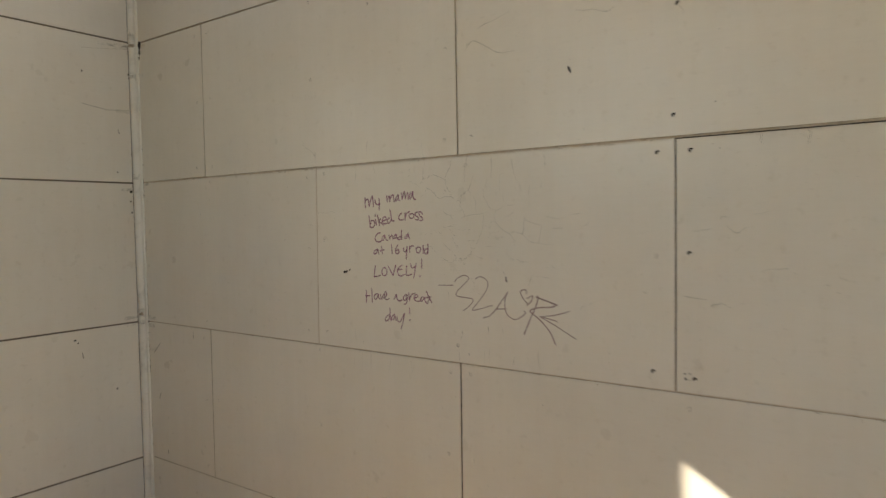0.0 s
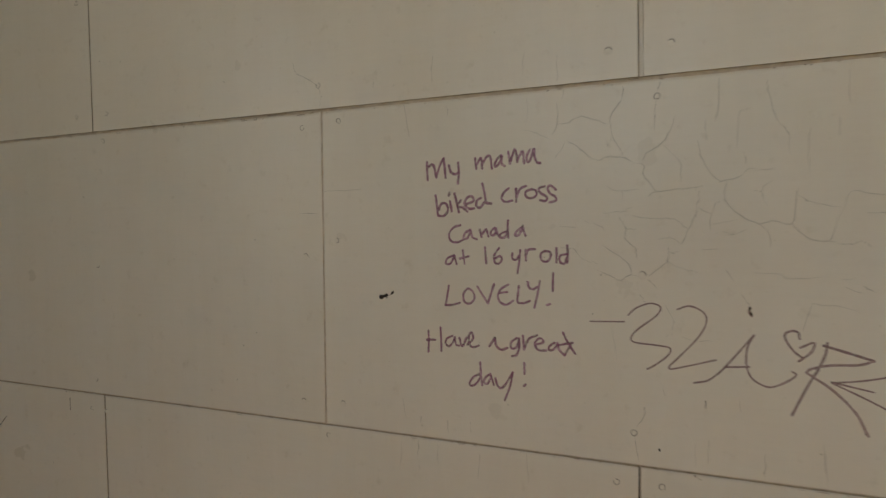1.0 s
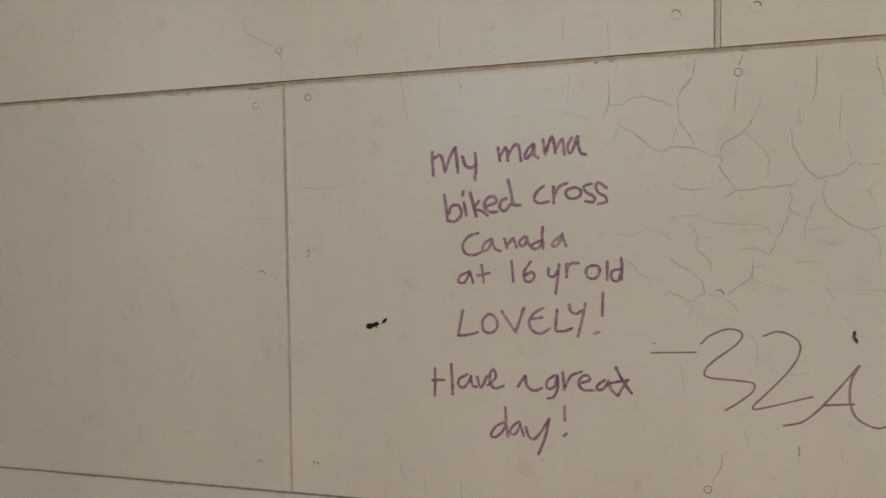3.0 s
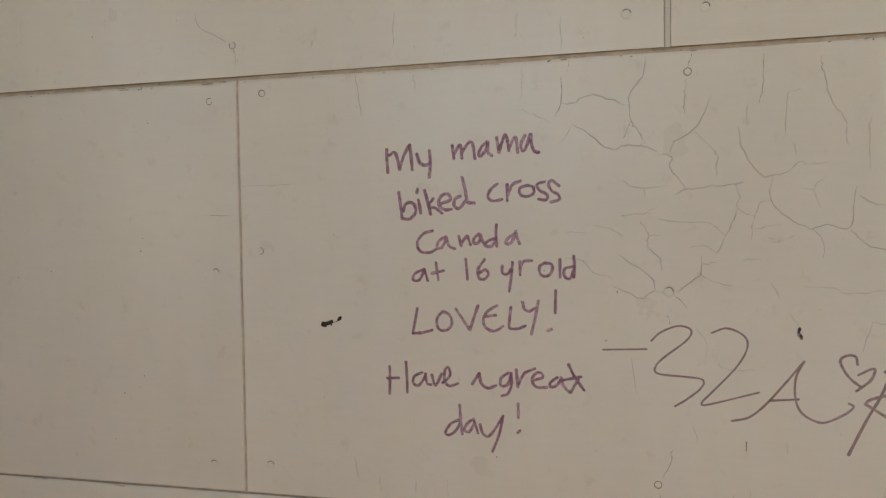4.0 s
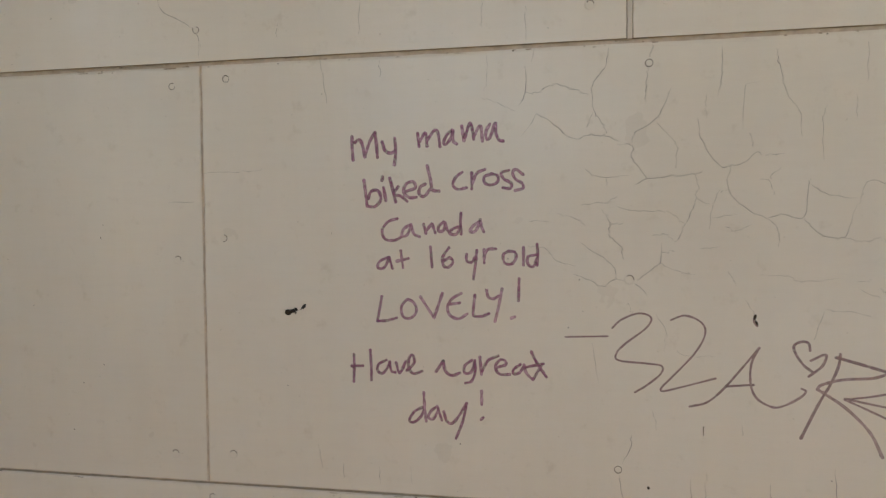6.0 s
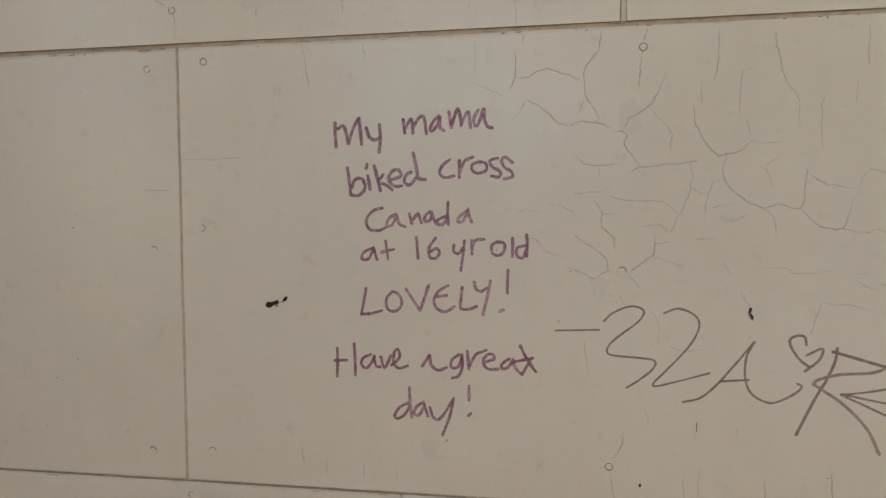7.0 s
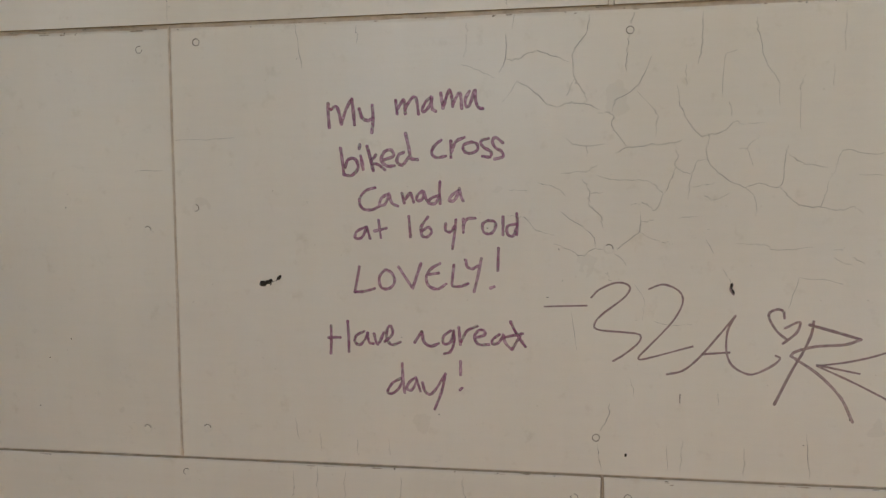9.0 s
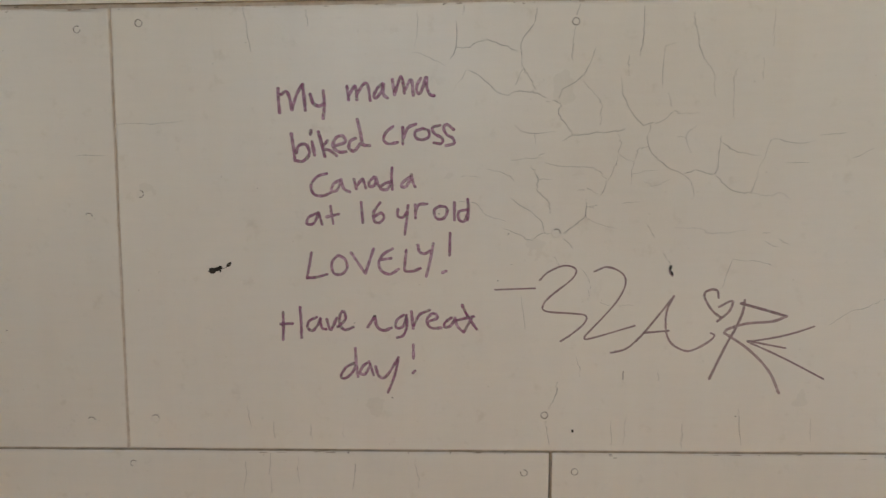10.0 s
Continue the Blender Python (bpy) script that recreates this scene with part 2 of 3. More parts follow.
def inked(bm, line, widths, y, rim):
    """A pen stroke: two narrow rims where the ink has pooled and a paler middle."""
    rows = []
    for i, p in enumerate(line):
        t = (line[min(i + 1, len(line) - 1)] - line[max(i - 1, 0)])
        nrm = Vector((-t.y, t.x)).normalized() if t.length > 1e-9 else Vector((0, 1))
        w = widths[i] / 2
        k = max(0.0, 1 - rim * (0.75 + 0.5 * noise.noise((p.x * 300, p.y * 300, 3))))
        rows.append([bm.verts.new((q.x, y, q.y)) for q in (p + nrm * w, p + nrm * w * k, p - nrm * w * k, p - nrm * w)])
    for a, b in zip(rows, rows[1:]):
        for j in range(3):
            bm.faces.new((a[j], a[j + 1], b[j + 1], b[j])).material_index = (1, 0, 1)[j]


def ribbon(bm, line, widths, y, lift=0.0, side=0.0):
    """A flat strip along a line on the wall, with one edge lifted if asked for."""
    rows = []
    for i, p in enumerate(line):
        t = (line[min(i + 1, len(line) - 1)] - line[max(i - 1, 0)])
        nrm = Vector((-t.y, t.x)).normalized() if t.length > 1e-9 else Vector((0, 1))
        w = widths[i] / 2
        a, b = p + nrm * (w + side), p - nrm * (w - side)
        rows.append((bm.verts.new((a.x, y - lift, a.y)), bm.verts.new((b.x, y, b.y))))
    made = []
    for (a, b), (c, d) in zip(rows, rows[1:]):
        made.append(bm.faces.new((a, b, d, c)))
    return made


# ---- the room: floor, ceiling, walls ----
WIDE, DEEP, HIGH = 4.5, 3.3, 3.05
slab("ground", -60, 60, -60, 60, -0.30, -0.12, mat=BOUNCE_GROUND, label="unseen ground outside, coloured to bounce warm light in", category="ground")
slab("floor", -0.15, WIDE + 0.15, -DEEP - 0.15, 0.15, -0.12, 0.0, mat=BOUNCE_FLOOR, label="unseen floor coloured to bounce warm light onto the walls", category="floor")
# the unseen ceiling has an opening added along the north wall to brighten its top
bm = bmesh.new()
RX0, RX1, RY0, RY1 = 0.3, 2.9, -0.7, -0.08
box(bm, -0.15, RX0, -DEEP - 0.15, 0.15, HIGH, HIGH + 0.12)
box(bm, RX1, WIDE + 0.15, -DEEP - 0.15, 0.15, HIGH, HIGH + 0.12)
box(bm, RX0, RX1, -DEEP - 0.15, RY0, HIGH, HIGH + 0.12)
box(bm, RX0, RX1, RY1, 0.15, HIGH, HIGH + 0.12)
tagged(part("ceiling", bm, CEILING), "plain painted ceiling with an unseen opening added for light", "ceiling", kind="structure")
north = slab("wall_north", -0.15, WIDE + 0.15, THICK, 0.15, 0, HIGH, mat=EDGE_SHADED, label="wall of cream painted boards with handwriting on it", category="wall")
# east wall, out of view; its opening is added to light the west wall
bm = bmesh.new()
ESILL, ETOP, EA, EB = 0.95, 2.95, -0.2, -3.1
box(bm, WIDE, WIDE + 0.15, EA, 0.002, 0, HIGH)
box(bm, WIDE, WIDE + 0.15, -DEEP, EB, 0, HIGH)
box(bm, WIDE, WIDE + 0.15, EB, EA, 0, ESILL)
box(bm, WIDE, WIDE + 0.15, EB, EA, ETOP, HIGH)
tagged(part("wall_east", bm, OLD_PAINT), "plain cream end wall with an unseen opening added for light", "wall", kind="structure")

# west wall: solid beside the corner, an open bay, and a header over it
BAY, BAY_END, HEAD, BAY_SILL = -1.226, -1.75, 2.53, 0.25
bm = bmesh.new()
box(bm, -0.15, -THICK, BAY, THICK - 0.002, 0, HIGH)
box(bm, -0.15, -THICK, -DEEP, BAY_END, 0, HIGH)
box(bm, -0.15, -THICK, BAY_END, BAY, HEAD, HIGH)
box(bm, -0.15, -THICK, BAY_END, BAY, 0, BAY_SILL)
# dark grey-brown backing, to make the joint lines between the boards stronger
west = tagged(part("wall_west", bm, DIRT_AND_BACKING), "cream board wall with a tall unglazed opening", "wall", kind="structure")

# south wall, behind the walk, with a wide unseen opening added for soft light
bm = bmesh.new()
SILL, TOP, WA, WB = 1.9, 2.95, 0.25, 1.9
box(bm, 0, WA, -DEEP - 0.15, -DEEP, 0, HIGH)
box(bm, WB, WIDE, -DEEP - 0.15, -DEEP, 0, HIGH)
box(bm, WA, WB, -DEEP - 0.15, -DEEP, 0, SILL)
box(bm, WA, WB, -DEEP - 0.15, -DEEP, TOP, HIGH)
tagged(part("wall_south", bm, OLD_PAINT), "plain cream wall with an unseen wide opening added for light", "wall", kind="structure")

# boards of the north wall: five courses, joints (bottom, top) staggered by half a board
ODD = [(0.0, 0.0), (0.4915, 0.4945), (1.7185, 1.7220), (2.943, 2.943), (4.16, 4.16), (WIDE, WIDE)]
EVEN = [(0.0, 0.0), (1.1205, 1.1277), (2.352, 2.353), (3.573, 3.573), (WIDE, WIDE)]
UPPER = [(1.7255, 1.7235) if j == 2 else v for j, v in enumerate(ODD)]
OUT = {(2, 2): -0.0020, (3, 2): 0.0008, (3, 1): 0.0006, (2, 0): -0.0003, (1, 1): 0.0004}
LEVEL = [0.0, 0.606, 1.2185, 1.8345, 2.444, HIGH]
# gap, eased width, eased depth and how deep its middle lies
LEDGE, SMALL_LEDGE, SHARP = (0.0006, 0.0085, 0.0036, 0.80), (0.0019, 0.0038, 0.0032, 0.75), (0.0006, 0.0007, 0.0008, 0.3)
OPEN_WIDE = (0.0028, 0.0016, 0.0018, 0.35)
ROUND, OPEN = (0.0002, 0.0036, 0.0018, 0.55), (0.0016, 0.0012, 0.0014, 0.32)
NORTH = {}
for k in range(5):
    joints = (EVEN, ODD, EVEN, UPPER, EVEN)[k]
    for i, (a, b) in enumerate(zip(joints, joints[1:])):
        out = OUT.get((k, i), 0.0)
        bottom, top = SHARP, (LEDGE if k >= 2 else SMALL_LEDGE)
        sides = {(2, 0): (ROUND, None), (2, 1): (ROUND, ROUND), (2, 2): (None, (0.0014, 0.0007, 0.0008, 0.3)), (1, 1): (OPEN, None), (1, 2): (None, OPEN), (3, 1): ((0.0030, 0.0016, 0.0022, 0.4), None), (3, 2): (None, (0.0040, 0.0014, 0.0016, 0.4))}
        side = sides.get((k, i), (None, None))
        if (k, i) == (2, 2):
            top = (0.0066, 0.0012, 0.0012, 0.5)
        ob = part("panel", panel_mesh(a, b, LEVEL[k], LEVEL[k + 1], out, (bottom, side[0], top, side[1])), [PAINT, EDGE_SHADED if k == 2 else EDGE_SHADED_DARK], north)
        NORTH[k, i] = ob
        ob["out"] = out

# the open joints: dark strips painted in for the shade between the boards
for x0, x1, z0, z1 in ((1.7172, 1.7212, 0.61, 1.2150), (2.3515, 2.3537, 1.2200, 1.8300), (2.356, 3.57, 1.8276, 1.8298)):
    bm = bmesh.new()
    box(bm, x0, x1, 0.0012 if x0 > 2 else THICK - 0.0012, THICK + 0.002, z0, z1)
    part("open_joint", bm, GAP, north, "dark strip painted in for the shade of an open joint")
bm = bmesh.new()
box(bm, 1.7236, 1.7297, 0.0022, THICK + 0.002, 1.836, 2.443)
part("joint_filler", bm, PAINT, north, "pale painted filler in a wide joint")


# boards of the west wall
WEST = {}
for k in range(5):
    spans = [(0.006, -BAY)] + ([(-BAY, -BAY_END), (-BAY_END, DEEP)] if k == 4 else [(-BAY_END, DEEP)])
    for i, (a, b) in enumerate(spans):
        low = LEVEL[k] - (0.004 if 0 < k < 4 else 0)
        high = LEVEL[k + 1] - (0.004 if k < 3 else 0)
        low = HEAD if k == 4 and i == 1 else low
        ob = part("panel", panel_mesh((a, a), (b, b), low, high, 0, (OPEN_WIDE, None, OPEN_WIDE, None)), [PAINT, EDGE_SHADED_DARK], west)
        ob.matrix_basis = Matrix(((0, 1, 0, 0), (-1, 0, 0, 0), (0, 0, 1, 0), (0, 0, 0, 1))) @ Matrix.Diagonal((1, -1, 1, 1))
        WEST[k, i] = ob

# screws: those beside the joints and along the middle of each board
SEEN = {
    (2, 0): [(1.082, 1.802, 1), (1.083, 1.550, 3), (1.069, 1.259, 3), (0.523, 1.812, 1), (0.490, 1.523, 0), (0.469, 1.251, 0)],
    (2, 1): [(1.167, 1.809, 2), (1.157, 1.581, 0), (1.162, 1.263, 3), (1.750, 1.803, 2), (1.727, 1.525, 3), (1.713, 1.270, 2), (2.310, 1.799, 4), (2.306, 1.547, 1), (2.298, 1.262, 4)],
    (2, 2): [(2.388, 1.799, 4), (2.385, 1.555, 4), (2.397, 1.253, 4), (2.96, 1.80, 1), (2.96, 1.55, 1), (2.96, 1.26, 1)],
    (3, 0): [(0.439, 1.874, 1), (0.453, 2.135, 1), (0.45, 2.40, 1)],
    (3, 1): [(0.540, 1.873, 1), (0.54, 2.137, 0), (0.53, 2.40, 1), (1.123, 1.880, 1), (1.113, 2.136, 1), (1.11, 2.40, 1), (1.676, 1.881, 3), (1.685, 2.147, 3), (1.68, 2.40, 1)],
    (3, 2): [(1.771, 1.882, 3), (1.765, 2.15, 0), (1.765, 2.40, 1), (2.349, 1.885, 4), (2.359, 2.146, 4), (2.35, 2.40, 1)],
    (1, 0): [(0.45, 1.18, 0), (0.45, 0.92, 0), (0.45, 0.65, 0)],
    (1, 1): [(0.499, 1.178, 0), (0.53, 0.93, 0), (0.53, 0.65, 0), (1.127, 1.196, 0), (1.12, 0.93, 0), (1.685, 1.186, 1), (1.672, 0.934, 1), (1.68, 0.65, 1)],
    (1, 2): [(1.756, 1.188, 2), (1.76, 0.93, 0), (1.76, 0.65, 1), (2.385, 1.180, 1), (2.37, 0.93, 0), (2.37, 0.65, 1)],
}
for key, spots in SEEN.items():
    for x, z, bold in spots:
        screw(NORTH[key], x, z, OUT.get(key, 0.0), bold)

# corner moulding: a round bead in the corner with a thin strip along the north wall
bm = bmesh.new()
prof = [(0.0, 0.004), (0.0, -0.026)] + [(0.003 + 0.019 * math.sin(a), -0.006 - 0.020 * math.cos(a)) for a in (math.pi / 2 * i / 8 for i in range(9))] + [(0.022, 0.004)]
rows = []
for i in range(62):
    z = HIGH * i / 61
    wob = 0.0012 * noise.noise((0, 0, z * 3.1)) + 0.0006 * noise.noise((4, 0, z * 17))
    rows.append([bm.verts.new((x + wob, y - wob, z)) for x, y in prof])
for a, b in zip(rows, rows[1:]):
    for j in range(len(prof) - 1):
        f = bm.faces.new((a[j], a[j + 1], b[j + 1], b[j]))
        f.smooth = True
corner = tagged(part("trim_corner", bm, TRIM_PAINT), "round painted bead moulding in the wall corner", "trim", kind="structure")
bm = bmesh.new()
rows = []
for i in range(62):
    z = HIGH * i / 61
    e = 0.0347 + 0.0012 * noise.noise((9, 0, z * 9))
    rows.append([bm.verts.new(v) for v in ((0.0262, 0.002, z), (0.0262, -0.0085, z), (e - 0.001, -0.0085, z), (e + 0.0006, -0.0070, z), (e + 0.001, 0.002, z))])
for a, b in zip(rows, rows[1:]):
    for j in range(4):
        bm.faces.new((a[j], a[j + 1], b[j + 1], b[j]))
part("edge_strip", bm, STRIP_PAINT, corner, "thin pale edging strip")
bm = bmesh.new()
box(bm, 0.0215, 0.0266, -0.0012, 0.003, 0, HIGH)
part("joint_line", bm, GAP, corner, "dark strip filling the joint beside the bead")
bm = bmesh.new()
rows = []
for i in range(120):
    z = HIGH * i / 119
    w = 0.0022 + 0.0012 * noise.noise((2, 7, z * 14))
    rows.append([bm.verts.new(v) for v in ((0.0006, -0.0262, z), (0.0006, -0.0262 - max(0.0006, w), z))])
for a, b in zip(rows, rows[1:]):
    bm.faces.new((a[0], a[1], b[1], b[0]))
part("joint_line", bm, DIRT_AND_BACKING, corner, "thin uneven dark line beside the bead")

# ---- cracks in the paint ----
CRACKS = {}


def crack(panel, width, pts):
    """A ragged split in the paint along the given places, with one lip curled up."""
    bm = CRACKS.setdefault(panel.name, (panel, bmesh.new()))[1]
    base = smooth(pts, 6)
    line = []
    for i, p in enumerate(base):
        k = 0.0015 if 0 < i < len(base) - 1 else 0
        line.append(p + Vector((random.uniform(-k, k), random.uniform(-k, k))))
    n = len(line)
    widths = [0.00042 * width * (0.35 + 0.65 * min(1, 6 * min(i, n - 1 - i) / n)) * random.uniform(0.35, 1.25) for i in range(n)]
    y = -panel["out"] - 0.00012
    ribbon(bm, line, widths, y)
    for f in ribbon(bm, line, [w * 1.1 for w in widths], y, 0.00025 * width, 0.0005 * width):
        f.material_index = 1


crack(NORTH[2, 1], 1.3, [1.592, 1.806, 1.592, 1.772, 1.584, 1.756])
crack(NORTH[2, 1], 1.3, [1.592, 1.772, 1.606, 1.771, 1.624, 1.779, 1.636, 1.781, 1.654, 1.774, 1.674, 1.765])
crack(NORTH[2, 1], 1.3, [1.699, 1.824, 1.694, 1.799, 1.679, 1.778, 1.681, 1.745, 1.691, 1.730, 1.697, 1.715])
crack(NORTH[2, 1], 1.3, [1.607, 1.744, 1.624, 1.733, 1.642, 1.717, 1.658, 1.709, 1.672, 1.714, 1.693, 1.712, 1.713, 1.704])
crack(NORTH[2, 1], 1.3, [1.711, 1.700, 1.730, 1.698, 1.730, 1.681, 1.748, 1.656])
crack(NORTH[2, 1], 1.3, [1.754, 1.825, 1.751, 1.810])
crack(NORTH[2, 1], 1.3, [1.749, 1.798, 1.746, 1.776, 1.746, 1.751])
crack(NORTH[2, 1], 1.3, [1.777, 1.770, 1.766, 1.741, 1.754, 1.727, 1.734, 1.717, 1.729, 1.701])
crack(NORTH[2, 1], 1.3, [1.734, 1.648, 1.744, 1.653, 1.773, 1.658, 1.808, 1.660, 1.817, 1.665])
crack(NORTH[2, 1], 0.8, [1.681, 1.745, 1.670, 1.722])
crack(NORTH[2, 1], 0.8, [1.670, 1.670, 1.683, 1.660, 1.724, 1.660])
crack(NORTH[2, 1], 0.8, [1.698, 1.660, 1.698, 1.644])
crack(NORTH[2, 1], 0.8, [1.665, 1.623, 1.696, 1.626, 1.711, 1.633])
crack(NORTH[2, 1], 0.8, [1.711, 1.620, 1.732, 1.614, 1.755, 1.614, 1.778, 1.611, 1.795, 1.595])
crack(NORTH[2, 1], 0.8, [1.753, 1.581, 1.771, 1.583, 1.784, 1.574])
crack(NORTH[2, 1], 0.8, [1.702, 1.597, 1.719, 1.598])
crack(NORTH[2, 1], 0.8, [1.766, 1.558, 1.783, 1.562])
crack(NORTH[2, 1], 0.8, [1.595, 1.569, 1.618, 1.564, 1.634, 1.548, 1.657, 1.542])
crack(NORTH[2, 1], 0.8, [1.596, 1.603, 1.623, 1.600])
crack(NORTH[2, 1], 0.8, [1.634, 1.611, 1.660, 1.603, 1.670, 1.594])
crack(NORTH[2, 1], 0.8, [1.756, 1.731, 1.777, 1.706, 1.785, 1.696, 1.783, 1.668])
crack(NORTH[2, 1], 0.8, [1.808, 1.660, 1.811, 1.645, 1.809, 1.630, 1.827, 1.620])
crack(NORTH[2, 1], 0.8, [1.607, 1.744, 1.588, 1.716])
crack(NORTH[2, 1], 1.2, [1.795, 1.595, 1.804, 1.614, 1.809, 1.630])
crack(NORTH[2, 1], 1.2, [1.795, 1.595, 1.784, 1.573])
crack(NORTH[2, 1], 1.2, [1.692, 1.616, 1.701, 1.600, 1.701, 1.582, 1.714, 1.569, 1.720, 1.551])
crack(NORTH[2, 1], 1.2, [1.766, 1.571, 1.765, 1.547, 1.743, 1.529, 1.736, 1.523])
crack(NORTH[2, 1], 1.2, [1.655, 1.531, 1.678, 1.522, 1.692, 1.515, 1.711, 1.525, 1.725, 1.519])
crack(NORTH[2, 1], 1.2, [1.733, 1.521, 1.749, 1.503])
crack(NORTH[2, 1], 1.2, [1.711, 1.525, 1.707, 1.540, 1.696, 1.550, 1.665, 1.572])
crack(NORTH[2, 1], 1.2, [1.839, 1.822, 1.839, 1.785, 1.834, 1.758])
crack(NORTH[2, 1], 1.2, [1.809, 1.731, 1.815, 1.703, 1.828, 1.680, 1.841, 1.668, 1.849, 1.670, 1.864, 1.672, 1.879, 1.685, 1.889, 1.682])
crack(NORTH[2, 1], 1.2, [1.849, 1.670, 1.848, 1.640, 1.865, 1.619, 1.891, 1.604, 1.911, 1.608, 1.937, 1.603, 1.941, 1.639, 1.944, 1.654])
crack(NORTH[2, 1], 1.2, [1.945, 1.644, 1.966, 1.631, 1.996, 1.627])
crack(NORTH[2, 1], 1.2, [1.902, 1.813, 1.906, 1.789, 1.917, 1.752])
crack(NORTH[2, 1], 1.2, [1.937, 1.603, 1.956, 1.583, 1.984, 1.579, 1.993, 1.608])
crack(NORTH[2, 1], 0.75, [1.848, 1.640, 1.834, 1.635, 1.827, 1.614, 1.825, 1.589])
crack(NORTH[2, 1], 0.75, [1.889, 1.682, 1.914, 1.683])
crack(NORTH[2, 1], 0.75, [1.917, 1.752, 1.930, 1.734, 1.934, 1.704])
crack(NORTH[2, 1], 0.75, [1.993, 1.608, 2.002, 1.628, 2.009, 1.647, 2.046, 1.642, 2.066, 1.647])
crack(NORTH[2, 1], 0.75, [1.984, 1.579, 2.004, 1.573, 2.024, 1.577, 2.035, 1.569])
crack(NORTH[2, 1], 0.75, [1.881, 1.774, 1.866, 1.765, 1.864, 1.720])
crack(NORTH[2, 1], 0.75, [1.873, 1.710, 1.876, 1.692])
crack(NORTH[2, 1], 0.75, [1.962, 1.741, 1.956, 1.719, 1.959, 1.674])
crack(NORTH[2, 1], 0.75, [1.994, 1.753, 1.995, 1.726])
crack(NORTH[2, 1], 0.75, [1.910, 1.667, 1.897, 1.652, 1.903, 1.629])
crack(NORTH[2, 1], 0.75, [1.885, 1.652, 1.897, 1.652])
crack(NORTH[2, 1], 0.75, [1.886, 1.531, 1.919, 1.530, 1.935, 1.523, 1.978, 1.527])
crack(NORTH[2, 1], 0.75, [1.815, 1.564, 1.838, 1.567])
crack(NORTH[2, 1], 0.75, [1.849, 1.537, 1.858, 1.518])
crack(NORTH[2, 1], 0.75, [1.896, 1.603, 1.907, 1.588, 1.908, 1.567])
crack(NORTH[2, 1], 0.75, [2.006, 1.817, 2.006, 1.768])
crack(NORTH[2, 1], 0.75, [2.027, 1.618, 2.060, 1.617])
crack(NORTH[2, 1], 0.75, [2.113, 1.622, 2.142, 1.634])
crack(NORTH[2, 1], 0.75, [1.827, 1.604, 1.860, 1.609])
crack(NORTH[2, 1], 0.75, [1.819, 1.760, 1.820, 1.731])
crack(NORTH[2, 1], 0.75, [2.071, 1.653, 2.106, 1.655])
crack(NORTH[2, 1], 0.75, [2.001, 1.523, 2.014, 1.524])
crack(NORTH[2, 1], 0.75, [2.024, 1.515, 2.040, 1.506])
crack(NORTH[2, 1], 1.2, [1.730, 1.318, 1.728, 1.297, 1.718, 1.279])
crack(NORTH[2, 1], 1.2, [1.715, 1.263, 1.720, 1.226])
crack(NORTH[2, 1], 1.2, [1.903, 1.262, 1.903, 1.225])
crack(NORTH[2, 1], 1.2, [1.979, 1.285, 1.984, 1.225])
crack(NORTH[2, 1], 0.75, [1.825, 1.272, 1.823, 1.227])
crack(NORTH[2, 1], 0.75, [2.076, 1.270, 2.079, 1.234])
crack(NORTH[2, 1], 0.75, [2.097, 1.398, 2.117, 1.413, 2.145, 1.423, 2.168, 1.433])
crack(NORTH[2, 1], 0.75, [1.963, 1.488, 1.950, 1.448])
crack(NORTH[2, 1], 0.75, [1.870, 1.498, 1.882, 1.478])
crack(NORTH[2, 1], 0.75, [1.723, 1.494, 1.731, 1.479])
crack(NORTH[2, 1], 0.75, [1.760, 1.479, 1.772, 1.459, 1.771, 1.431])
crack(NORTH[2, 1], 0.75, [1.788, 1.433, 1.793, 1.426, 1.833, 1.425])
crack(NORTH[2, 1], 0.75, [1.679, 1.439, 1.687, 1.388])
crack(NORTH[2, 1], 0.75, [1.757, 1.352, 1.762, 1.326])
crack(NORTH[2, 1], 0.75, [1.867, 1.337, 1.870, 1.319])
crack(NORTH[2, 1], 0.75, [1.963, 1.488, 1.995, 1.485, 2.017, 1.480])
crack(NORTH[2, 1], 0.75, [1.806, 1.264, 1.806, 1.227])
crack(NORTH[3, 1], 1.0, [1.066, 1.932, 1.072, 1.909, 1.121, 1.881, 1.127, 1.840])
crack(NORTH[2, 1], 1.0, [1.309, 1.828, 1.317, 1.769])
crack(NORTH[2, 1], 0.8, [1.130, 1.675, 1.176, 1.676, 1.220, 1.680])
crack(NORTH[2, 0], 0.8, [1.068, 1.633, 1.112, 1.634])
crack(NORTH[2, 1], 0.8, [1.394, 1.823, 1.394, 1.800])
crack(NORTH[2, 1], 0.8, [1.294, 1.284, 1.300, 1.249])
crack(NORTH[2, 1], 0.8, [1.330, 1.260, 1.333, 1.235])
crack(NORTH[3, 1], 0.8, [1.368, 1.909, 1.365, 1.860])
crack(NORTH[2, 1], 0.8, [1.384, 1.255, 1.385, 1.231])
crack(NORTH[2, 1], 0.8, [1.429, 1.258, 1.431, 1.234])
crack(NORTH[3, 1], 0.8, [1.244, 1.862, 1.247, 1.883])
crack(NORTH[2, 2], 1.4, [2.388, 1.607, 2.429, 1.611])
crack(NORTH[2, 2], 1.4, [2.471, 1.620, 2.486, 1.603, 2.515, 1.616])
crack(NORTH[2, 2], 1.4, [2.544, 1.519, 2.599, 1.524])
crack(NORTH[2, 2], 1.4, [2.693, 1.509, 2.708, 1.502, 2.723, 1.501])
crack(NORTH[2, 2], 1.4, [2.369, 1.451, 2.426, 1.446])
crack(NORTH[2, 2], 1.4, [2.433, 1.430, 2.456, 1.439, 2.477, 1.431])
